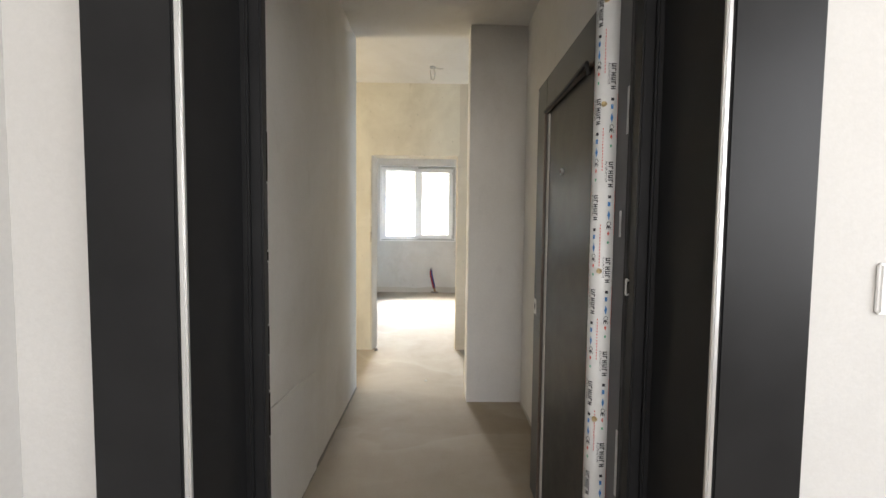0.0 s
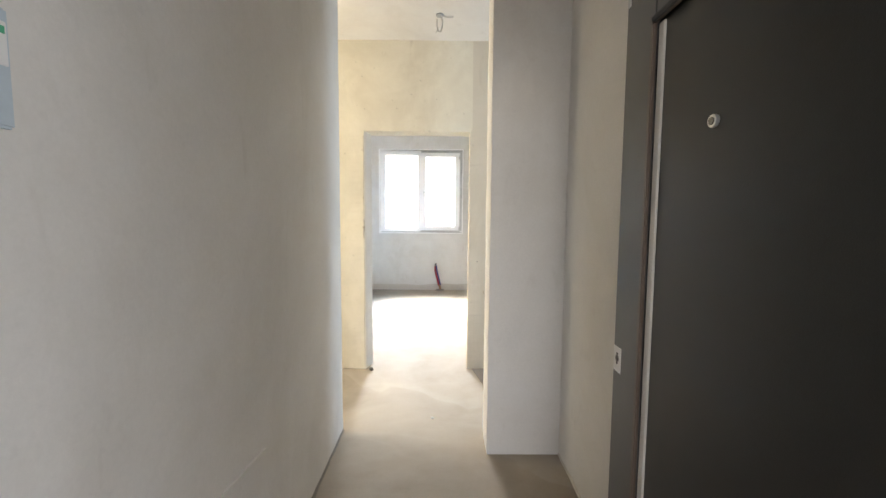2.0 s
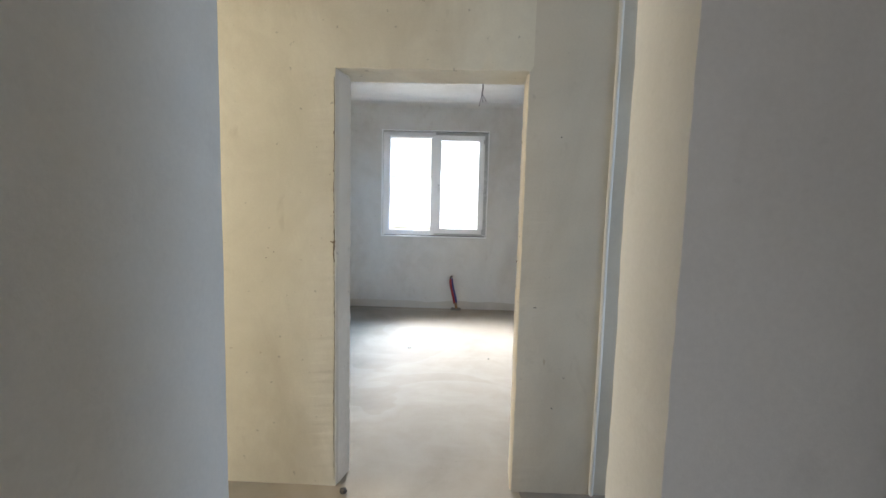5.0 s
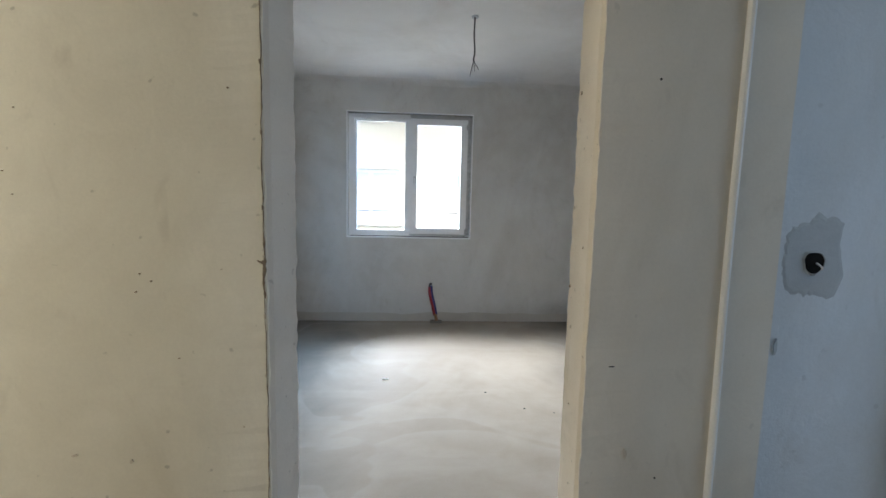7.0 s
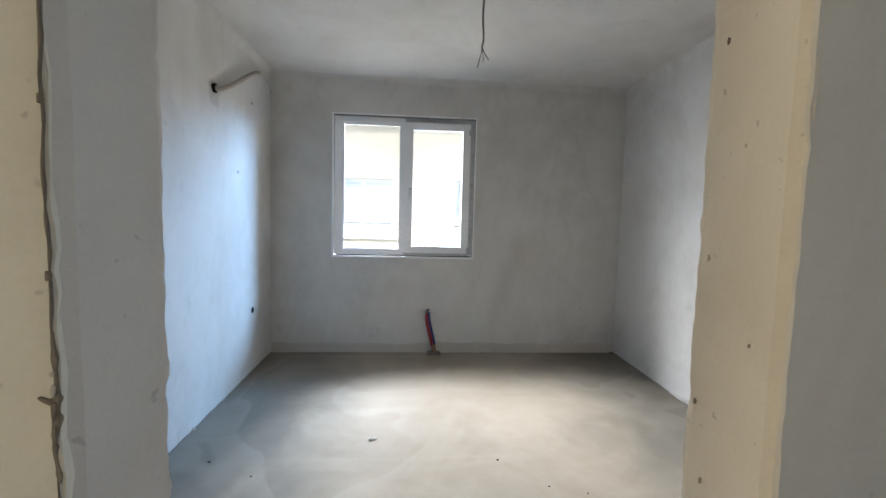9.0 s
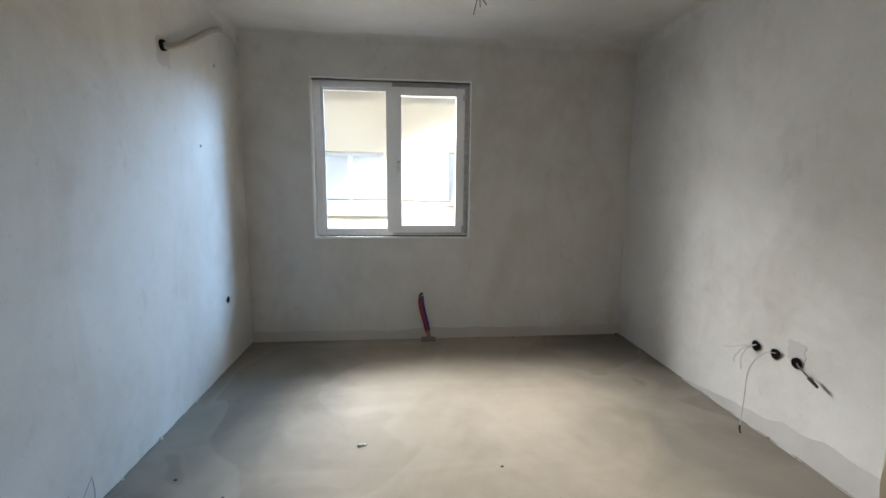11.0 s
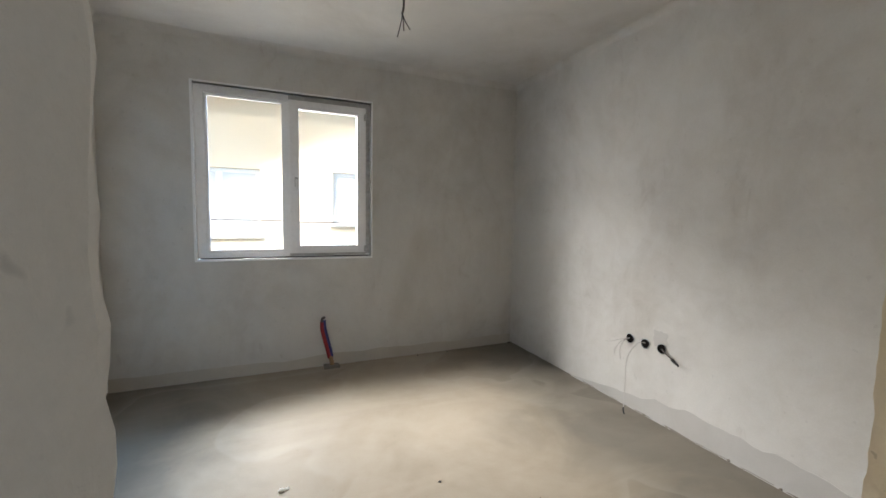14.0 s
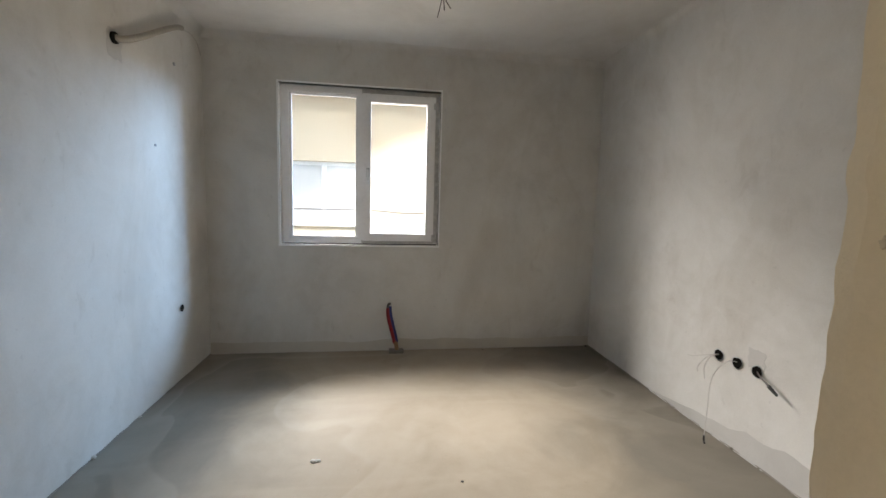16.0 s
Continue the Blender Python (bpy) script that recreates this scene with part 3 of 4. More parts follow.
v = [bm.verts.new(p) for p in ((-6.4, HY - 0.22, 3.70), (7.4, HY - 0.22, 3.70), (7.4, HY + 4, 5.2), (-6.4, HY + 4, 5.2), (-6.4, HY - 0.22, 3.78), (7.4, HY - 0.22, 3.78), (7.4, HY + 4, 5.28), (-6.4, HY + 4, 5.28))]
for f in ((0, 1, 2, 3), (7, 6, 5, 4), (0, 4, 5, 1), (2, 6, 7, 3), (0, 3, 7, 4), (1, 5, 6, 2)):
    bm.faces.new([v[i] for i in f])
part("roof", bm, plain("clay_roof", (0.38, 0.16, 0.09), 0.8, vary=0.25, scale=6), house)
cable = finish(tube([(-6, HY - 0.12, 1.42), (-3, HY - 0.12, 1.36), (0.0, HY - 0.12, 1.37), (0.9, HY - 0.12, 1.33), (2.0, HY - 0.12, 1.36), (7, HY - 0.12, 1.42)], 0.012, 6), "facade_cable", M_DARKWIRE)
tagged(cable, "thin dark cable strung along the yellow facade", "cable")


# ---- entrance frame and door ----
entrance = tagged(empty("entrance_door_frame"), "anthracite steel entrance door frame with bright gasket strips", "door frame")
YF = ENTRY_OUT - 0.012
for sgn, xin, xo, xe, yf in ((1, 0.258, 0.126, 0.276, YF - 0.021), (-1, 1.225, 1.375, 1.214, YF)):
    part("architrave", box(min(xe, xo), max(xe, xo), yf, ENTRY_OUT - 0.001, 0.0, 2.34, 0.003), M_FRAME, entrance)
    xs_ = xe + sgn * 0.012
    part("gasket_strip", box(min(xe, xs_), max(xe, xs_), yf + 0.002, yf + 0.013, 0.0, 2.17, 0.003), M_SILVER, entrance, "bright metal strip")
    xj = xin + sgn * 0.016
    part("jamb", box(min(xin - sgn * 0.006, xj), max(xin - sgn * 0.006, xj), yf + 0.013, -3.44, 0.0, 2.17, 0.002), M_FRAME, entrance)
    # the stepped inner stop
    bm = bmesh.new()
    for k, (dx, ya, yb) in enumerate(((0.030, -3.44, -3.425), (0.055, -3.425, -3.400), (0.030, -3.400, -3.335))):
        xk = xin + sgn * dx
        box(min(xin - sgn * 0.02, xk), max(xin - sgn * 0.02, xk), ya, yb, 0.0, 2.17, 0.004, bm)
    part("stop", bm, M_FRAME, entrance)
    if sgn > 0:
        xk = xin + 0.031
        for pz, ph in ((1.505, 0.13), (1.26, 0.03), (1.05, 0.08), (0.86, 0.12), (0.30, 0.12)):
            bm = box(xk - 0.002, xk + 0.002, -3.362, -3.343, pz - ph / 2, pz + ph / 2, 0.0008)
            plate = part("strike_plate", bm, M_PVCIN, entrance, "pale metal strike plate with a dark slot")
            part("strike_slot", box(xk + 0.001, xk + 0.0028, -3.359, -3.346, pz - ph / 2 + 0.004, pz + ph / 2 - 0.004), M_HOLE, plate)
    else:
        xk = xin - 0.031
        for pz, ph in ((1.72, 0.05), (0.45, 0.06)):
            bm = box(xk - 0.002, xk + 0.002, -3.375, -3.360, pz - ph / 2, pz + ph / 2, 0.0008)
            part("hinge_plate", bm, M_DULL, entrance, "dull metal hinge plate")
part("architrave_head", box(0.108, 1.375, YF, ENTRY_OUT - 0.001, 2.17, 2.338, 0.003), M_FRAME, entrance)
part("head_jamb", box(0.258, 1.225, YF + 0.022, -3.335, 2.145, 2.159, 0.002), M_FRAME, entrance)

# the open leaf, folded back along the hall's wall
door = tagged(empty("entrance_door"), "matte black steel entrance door standing wide open", "door")
LX, LY0, LY1, LTOP = 1.20, -3.315, -2.352, 2.015
part("leaf_core", box(LX + 0.010, LX + 0.075, LY0, LY1, 0.012, LTOP, 0.004), M_FRAME, door)
part("panel", box(LX + 0.004, LX + 0.012, LY0 + 0.16, LY1 - 0.19, 0.02, LTOP - 0.165, 0.002), M_DOOR, door, "matte black door panel")
# rim: lock side, top and hinge side
for a in ((LY1 - 0.160, LY1, 0.012, LTOP), (LY0, LY0 + 0.155, 0.012, LTOP)):
    part("rim", box(LX - 0.004, LX + 0.012, a[0], a[1], a[2], a[3], 0.004), M_RIM, door, "dark brown metal rim")
part("rim", box(LX - 0.004, LX + 0.012, LY0 + 0.155, LY1 - 0.160, LTOP - 0.155, LTOP, 0.004), M_RIM, door, "dark brown metal rim")
part("rim_lip", box(LX - 0.012, LX - 0.002, LY1 - 0.166, LY1 - 0.150, 0.012, LTOP - 0.15, 0.003), M_LIP, door, "brown lip of the rim")
part("rim_lip", box(LX - 0.012, LX - 0.002, LY0 + 0.155, LY1 - 0.150, LTOP - 0.166, LTOP - 0.150, 0.003), M_LIP, door, "brown lip of the rim")
part("gasket_strip", box(LX - 0.001, LX + 0.006, LY1 - 0.196, LY1 - 0.170, 0.02, LTOP - 0.168, 0.002), M_SEAL, door, "pale grey sealing strip")
part("loose_seal", tube([(LX - 0.014, LY1 - 0.17, LTOP - 0.158), (LX - 0.016, -2.80, LTOP - 0.157), (LX - 0.020, -3.02, LTOP - 0.150), (LX - 0.03, -3.07, LTOP - 0.17), (LX - 0.024, -3.075, LTOP - 0.20)], 0.007, 8), M_GASKET, door, "loose black rubber seal")
part("corner_tab", box(LX - 0.0065, LX - 0.004, LY1 - 0.022, LY1 - 0.006, LTOP - 0.055, LTOP - 0.02, 0.0005), M_PVCIN, door)
peep = part("peephole", disc((LX + 0.001, -2.745, 1.562), (1, 0, 0), 0.0125, 0.010, 24), M_SILVER, door, "chrome peephole")
part("peephole_lens", disc((LX - 0.005, -2.745, 1.562), (1, 0, 0), 0.0075, 0.003, 20), M_SMOKE, peep)
stick = part("sticker", box(LX - 0.0055, LX - 0.0042, LY1 - 0.052, LY1 - 0.006, 0.915, 0.990), M_WHITEP, door, "white sticker with a small dark mark")
bm = disc((LX - 0.006, LY1 - 0.029, 0.955), (1, 0, 0), 0.010, 0.001, 16)
box(LX - 0.0066, LX - 0.0056, LY1 - 0.033, LY1 - 0.025, 0.938, 0.972, 0, bm)
part("sticker_mark", bm, M_INK, stick)

# tall pull bar, still in its printed film
BX, BY, BR = 1.178, -3.215, 0.034
bar = part("pull_bar", disc((BX, BY, 1.11), (0, 0, 1), BR, 1.80, 40), M_FILM, door, "long pull bar wrapped in printed white film", True)
for bz in (0.42, 0.80, 1.22, 1.675, 1.95):
    screw = part("fixing_screw", disc((BX - 0.021, BY - 0.031, bz), (-0.56, -0.83, 0), 0.008, 0.010, 14, 0.005), M_BRASS, bar, "brass fixing screw")


def wrapped(ang, half, za, zb, lift=0.0012):
    """A thin print patch on the bar: centre angle and half width in radians, between two heights."""
    b = bmesh.new()
    cols = []
    for k in range(5):
        a = ang - half + 2 * half * k / 4
        cols.append([(b.verts.new((BX + (BR + lift) * math.cos(a), BY + (BR + lift) * math.sin(a), z))) for z in (za, zb)])
    for p, q in zip(cols, cols[1:]):
        b.faces.new((p[0], q[0], q[1], p[1]))
    return b


def diamond(ang, z, half, tall):
    b = bmesh.new()
    pts = [(0, tall), (half, 0), (0, -tall), (-half, 0)]
    b.faces.new([b.verts.new((BX + (BR + 0.0013) * math.cos(ang + u), BY + (BR + 0.0013) * math.sin(ang + u), z + w)) for u, w in pts])
    return b


def lettering(bm, text, ang, top, size):
    """A word printed down the bar, bent round it, its first letter at the top."""
    curve = bpy.data.curves.new("word", "FONT")
    curve.body, curve.size, curve.align_y = text, size, "CENTER"
    curve.space_character = 1.35
    curve.resolution_u = 2
    ob = bpy.data.objects.new("word", curve)
    scene.collection.objects.link(ob)
    mesh = bpy.data.meshes.new_from_object(ob.evaluated_get(bpy.context.evaluated_depsgraph_get()))
    for w in mesh.vertices:
        a = ang + w.co.y / BR
        w.co = (BX + (BR + 0.0014) * math.cos(a), BY + (BR + 0.0014) * math.sin(a), top - w.co.x)
    bm.from_mesh(mesh)
    bpy.data.objects.remove(ob)
    bpy.data.curves.remove(curve)
    bpy.data.meshes.remove(mesh)


rng = random.Random(7)
ink, red, blue, green = bmesh.new(), bmesh.new(), bmesh.new(), bmesh.new()
for col, base in enumerate((3.62, 4.72, 2.52)):
    for rep in range(8):
        zb = 0.22 + rep * 0.262 + col * 0.09
        if zb > 1.80:
            continue
        # a bold mark as six letter-sized shapes, and the small word beside it
        for k in range(6):
            z = zb + 0.092 + k * 0.0120
            join(ink, wrapped(base + 0.05, 0.19, z + 0.0062, z + 0.0092))
            if k % 3 != 1:
                join(ink, wrapped(base + 0.05, 0.19, z, z + 0.0030))
            join(ink, wrapped(base + 0.05 + (0.0, 0.15, -0.13)[k % 3], 0.045, z + 0.001, z + 0.0085))
        lettering(ink, "ALUMINYUM", base - 0.30, zb + 0.163, 0.0080)
        lettering(ink, "CE", base, zb + 0.0, 0.017)
        for k in range(14):
            join(red, wrapped(base + 0.50, 0.035, zb - 0.035 + k * 0.0085, zb - 0.030 + k * 0.0085))
        join(blue, wrapped(base, 0.10, zb + 0.040, zb + 0.052))
        join(blue, diamond(base, zb + 0.016, 0.11, 0.014))
        join(ink, wrapped(base + 0.02, 0.12, zb + 0.062, zb + 0.070))
        join(ink, wrapped(base - 0.02, 0.12, zb - 0.018, zb - 0.012))
        join(red, diamond(base, zb - 0.034, 0.09, 0.007))
        join(green, wrapped(base, 0.07, zb - 0.062, zb - 0.055))
for name, b, m in (("black_print", ink, M_INK), ("red_print", red, M_RED), ("blue_print", blue, M_BLUE), ("green_print", green, M_GREEN)):
    part(name, b, m, bar)
# torn film left on the leaf's edge beside the bar
for fy, za, zb in ((-3.290, 1.315, 1.385), (-3.313, 1.58, 1.70), (-3.312, 0.62, 0.80)):
    part("film_remnant", box(LX - 0.0066, LX - 0.0045, fy, fy + 0.007 + 0.004 * rng.random(), za, zb), M_PVCIN, door, "torn strip of protective film")
part("clip", tube([(1.191, -3.352, 1.207), (1.190, -3.342, 1.209), (1.190, -3.340, 1.19), (1.190, -3.342, 1.171), (1.191, -3.352, 1.173)], 0.0025, 8), M_WHITEP, entrance, "small white clip")

# ---- the hall ----
board = tagged(empty("distribution_board"), "small pale distribution board with a smoked flap on the hall wall", "fuse box")
PY0, PY1, PZ0, PZ1 = -3.213, -2.958, 1.49, 1.655
part("board_cover", box(HALL_L - 0.002, HALL_L + 0.012, PY0, PY1, PZ0, PZ1, 0.004), M_BOARD, board)
part("flap", box(HALL_L + 0.012, HALL_L + 0.017, -3.133, -2.988, 1.565, 1.635, 0.002), M_SMOKE, board, "smoked transparent flap")
part("label_strip", box(HALL_L + 0.012, HALL_L + 0.0145, -2.985, -2.965, 1.575, 1.635, 0.001), M_WHITEP, board)
part("green_tag", box(HALL_L + 0.0145, HALL_L + 0.0155, -2.983, -2.969, 1.618, 1.628), M_GREEN, board)

# a filled rectangle low on the hall wall, a thin step in the plaster
bm = bmesh.new()
v = [bm.verts.new(p) for p in ((HALL_L + 0.006, -2.83, 0.002), (HALL_L + 0.006, -2.18, 0.002), (HALL_L + 0.006, -2.18, 0.553), (HALL_L + 0.006, -2.80, 0.612), (HALL_L + 0.006, -2.83, 0.57))]
ext = bmesh.ops.extrude_face_region(bm, geom=[bm.faces.new(v)])
for e in ext["geom"]:
    if isinstance(e, bmesh.types.BMVert):
        e.co.x = HALL_L - 0.01
structure("wall_patch", bm, M_PLASTER, "thin plaster patch low on the hall wall")

switch = tagged(empty("light_switch"), "white light switch on the landing wall", "switch")
part("switch_plate", box(1.498, 1.581, ENTRY_OUT - 0.010, ENTRY_OUT + 0.002, 1.188, 1.280, 0.004), M_WHITEP, switch)
part("rocker", box(1.517, 1.570, ENTRY_OUT - 0.015, ENTRY_OUT - 0.010, 1.205, 1.263, 0.002), M_WHITEP, switch)


def ceiling_wire(name, at, drop, strands, spread, label, loop=False):
    thing = tagged(empty(name), label, "cable")
    x, y, z = at
    part("outlet", disc((x, y, z - 0.003), (0, 0, 1), 0.028, 0.012, 20), M_DAMP, thing)
    if loop:
        part("cable", tube([(x, y, z), (x + 0.02, y - 0.01, z - 0.05), (x + 0.01, y, z - 0.115), (x - 0.015, y + 0.01, z - 0.10), (x - 0.02, y, z - 0.03)], 0.006, 8), M_WIRE, thing)
        part("cable", tube([(x, y, z), (x + 0.05, y + 0.01, z - 0.012), (x + 0.10, y + 0.02, z - 0.006)], 0.004, 8), M_WIRE, thing)
    else:
        part("cable", tube([(x, y, z), (x - 0.004, y, z - drop * 0.3), (x + 0.004, y, z - drop * 0.6), (x - 0.006, y, z - drop * 0.72)], 0.0065, 8), M_DARKWIRE, thing)
    for dx, dy, dz in strands:
        part("strand", tube([(x - 0.006, y, z - drop * 0.70), (x + dx * 0.3, y + dy * 0.3, z - drop * 0.80), (x + dx, y + dy, z - drop * dz)], 0.0028, 6), M_DARKWIRE if not loop else M_WIRE, thing)
    return thing


ceiling_wire("ceiling_cable", (0.65, -0.44, CORR_H), 0.12, ((-0.03, 0.0, 1.1),), 0.02, "short loop of cable hanging from the corridor ceiling", True)
ceiling_wire("ceiling_cable", (0.842, 2.255, ROOM_H), 0.46, ((-0.030, 0.01, 1.0), (0.006, 0.0, 0.92), (0.040, -0.01, 0.90)), 0.03, "bare lamp cable with split strands under the room ceiling")

# vertical bead on the wall beside the doorway
bm = bmesh.new()
tube([(1.321, -0.002, 0.0), (1.324, -0.003, 0.7), (1.320, -0.002, 1.3), (1.324, -0.003, 2.0), (1.322, -0.002, CORR_H)], 0.012, 10, bm)
structure("trim_bead", bm, M_PLASTER, "raised vertical plaster bead on the wall", "trim")


def socket_hole(name, at, normal, radius, label, ring=True):
    """A round wall box: rim, flat black disc for the shade inside."""
    thing = tagged(empty(name), label, "wall box")
    n = Vector(normal)
    c = Vector(at)
    if ring:
        b = bmesh.new()
        q = n.to_track_quat("Z", "Y").to_matrix()
        outer, inner, back = [], [], []
        for k in range(22):
            a = 2 * math.pi * k / 22
            r = radius * (1 + 0.07 * math.sin(3 * a + c.y * 9) + 0.09 * noise.noise(Vector((math.cos(a) * 2.5, math.sin(a) * 2.5, c.x))))
            outer.append(b.verts.new(c + q @ Vector((math.cos(a) * r * 1.12, math.sin(a) * r * 1.12, 0.001))))
            inner.append(b.verts.new(c + q @ Vector((math.cos(a) * r, math.sin(a) * r, 0.005))))
            back.append(b.verts.new(c + q @ Vector((math.cos(a) * r * 0.97, math.sin(a) * r * 0.97, 0.0025))))
        for k in range(22):
            j = (k + 1) % 22
            b.faces.new((outer[k], outer[j], inner[j], inner[k]))
            b.faces.new((inner[k], inner[j], back[j], back[k]))
        part("rim", b, M_DAMP, thing)
    part("cavity", disc(c + n * 0.0015, n, radius * 0.98, 0.002, 20), M_HOLE, thing)
    return thing


def blotch(at, normal, w, h, seed, material, label):
    """A smeared filler patch with a ragged outline, about a millimetre proud of the wall."""
    r = random.Random(seed)
    b = bmesh.new()
    n = Vector(normal)
    up = Vector((0, 0, 1))
    side = up.cross(n).normalized()
    outer, inner = [], []
    count = 64
    for k in range(count):
        a = 2 * math.pi * k / count
        d = Vector((math.cos(a), math.sin(a), seed * 3.1))
        s = 0.92 / max(abs(d.x), abs(d.y)) ** 0.7 * (1 + 0.24 * noise.noise(d * 2.3) + 0.10 * noise.noise(d * 9.0)) + 0.03 * (r.random() - 0.5)
        for ring, f, lift in ((outer, 1.0, -0.0006), (inner, 0.90, 0.0008)):
            ring.append(b.verts.new(Vector(at) + n * lift + side * d.x * w * s * f / 2 + up * d.y * h * s * f / 2))
    b.faces.new(inner)
    for k in range(count):
        j = (k + 1) % count
        b.faces.new((outer[k], outer[j], inner[j], inner[k]))
    return tagged(finish(b, "filler_patch", material), label, "filler patch")


# wall box in the side passage with its damp filler
PWY = 0.026
blotch((1.618, PWY - 0.0006, 1.305), (0, -1, 0), 0.215, 0.26, 4, M_DAMP, "damp grey filler smeared round a wall hole")
hole = socket_hole("wall_box", (1.617, PWY - 0.0015, 1.290), (0, -1, 0), 0.034, "dark ragged round hole in damp grey filler")
for k, (dx, dz) in enumerate(((0.02, -0.018),)):
    part("wire_stub", tube([(1.617 + dx * 0.2, PWY - 0.006, 1.290), (1.617 + dx * 0.7, PWY - 0.014, 1.29 + dz * 0.6), (1.617 + dx, PWY - 0.012, 1.29 + dz)], 0.0026, 6), M_WIRE, hole)
socket_hole("wall_box", (-1.0, -0.004, 0.572), (0, -1, 0), 0.033, "dark round wall box low on the corridor wall")
socket_hole("wall_box", (ROOM_L + 0.0085, 3.402, 0.589), (1, 0, 0), 0.030, "dark round wall box on the room wall")

# three wall boxes in a row with loose wires
blotch((ROOM_R - 0.018, 1.94, 0.61), (-1, 0, 0), 0.13, 0.13, 9, M_FILL, "smooth filler smear round a wall box")
boxes = []
for by in (2.203, 2.062, 1.924):
    boxes.append(tagged(socket_hole("wall_box", (ROOM_R - 0.020, by, 0.544), (-1, 0, 0), 0.035, "round dark wall box with loose wires hanging out"), group="socket row"))
WX = ROOM_R - 0.025
part("wire", tube([(WX, 2.20, 0.55), (WX - 0.05, 2.25, 0.53), (WX - 0.08, 2.31, 0.50), (WX - 0.09, 2.36, 0.49)], 0.003, 6), M_WIRE, boxes[0])
part("wire", tube([(WX, 2.20, 0.55), (WX - 0.06, 2.23, 0.52), (WX - 0.09, 2.26, 0.45), (WX - 0.09, 2.26, 0.41)], 0.003, 6), M_WIRE, boxes[0])
part("wire", tube([(WX, 2.20, 0.55), (WX - 0.05, 2.21, 0.53), (WX - 0.08, 2.22, 0.46), (WX - 0.075, 2.215, 0.38)], 0.003, 6), M_WIRE, boxes[0])
tail = part("wire", tube([(WX, 2.06, 0.55), (WX - 0.05, 2.09, 0.54), (WX - 0.10, 2.13, 0.42), (WX - 0.12, 2.12, 0.22), (WX - 0.13, 2.115, 0.05), (WX - 0.135, 2.112, 0.02)], 0.003, 6), M_WIRE, boxes[1])
part("wire_tip", tube([(WX - 0.132, 2.114, 0.045), (WX - 0.137, 2.105, 0.012), (WX - 0.145, 2.09, 0.008)], 0.006, 6), M_GASKET, boxes[1], "taped black wire end")
part("wire", tube([(WX, 1.92, 0.545), (WX - 0.02, 1.89, 0.54), (WX - 0.03, 1.84, 0.52), (WX - 0.035, 1.80, 0.505)], 0.005, 6), M_DARKWIRE, boxes[2])
part("wire_tip", tube([(WX - 0.035, 1.81, 0.508), (WX - 0.037, 1.785, 0.494), (WX - 0.040, 1.755, 0.480)], 0.012, 8, taper=0.6), M_GASKET, boxes[2], "taped black wire end")

# drain conduit out of the wall
CL = ROOM_L + 0.0095
blotch((CL + 0.002, 2.725, 2.39), (1, 0, 0), 0.15, 0.20, 13, M_FILL, "grey filler round a conduit hole")
conduit = tagged(empty("conduit"), "cream flexible conduit bent out of the wall under the ceiling", "conduit")
socket = part("collar", disc((CL + 0.010, 2.712, 2.425), (1, 0, 0), 0.034, 0.018, 18), M_HOLE, conduit)
part("hose", tube([(CL + 0.005, 2.712, 2.425), (CL + 0.035, 2.77, 2.440), (CL + 0.045, 2.95, 2.530), (CL + 0.047, 3.17, 2.655), (CL + 0.045, 3.38, 2.765), (CL + 0.045, 3.48, 2.800)], 0.022, 14, taper=0.85), M_CONDUIT, conduit, "", True)
part("wire", tube([(CL + 0.04, 3.48, 2.79), (CL + 0.06, 3.58, 2.80), (CL + 0.075, 3.66, 2.76), (CL + 0.08, 3.715, 2.68)], 0.005, 6), M_WIRE, conduit, "white wire end")
for ay, az, ar in ((3.429, 2.51, 0.014), (3.121, 1.85, 0.010)):
    tagged(finish(disc((CL + 0.002, ay, az), (1, 0, 0), ar, 0.006, 10), "wall_plug", M_DAMP), "small grey wall plug in the plaster", "wall plug")

# heating pipes rising from the floor
pipes = tagged(empty("pipe_stub"), "red and blue sleeved pipes rising from the screed", "pipe")
part("red_pipe", tube([(0.640, 3.895, 0.090), (0.622, 3.885, 0.17), (0.594, 3.878, 0.28), (0.573, 3.880, 0.38), (0.572, 3.886, 0.450)], 0.019, 12), M_REDPIPE, pipes, "red pipe sleeve", True)
part("blue_pipe", tube([(0.664, 3.892, 0.100), (0.646, 3.88, 0.19), (0.618, 3.873, 0.30), (0.597, 3.876, 0.40), (0.592, 3.884, 0.468)], 0.014, 12), M_BLUEPIPE, pipes, "blue pipe sleeve", True)
part("pipe_end", tube([(0.572, 3.886, 0.440), (0.570, 3.886, 0.470), (0.582, 3.885, 0.493), (0.598, 3.884, 0.488)], 0.013, 10), M_DARKWIRE, pipes, "dark bent pipe end", True)
part("pipe_tail", tube([(0.668, 3.894, 0.0), (0.660, 3.893, 0.05), (0.646, 3.892, 0.11)], 0.021, 10), M_TIMBER, pipes, "brown bare pipe foot")
b = slab(0.585, 0.73, 3.83, 3.93, -0.01, 0.022, (0.02, 0.02, 0.02), 0.004, lambda p: 0.010 if p.z > 0 else 0.0)
part("mortar_collar", b, M_SLAB, pipes, "rough dark mortar round the pipes")


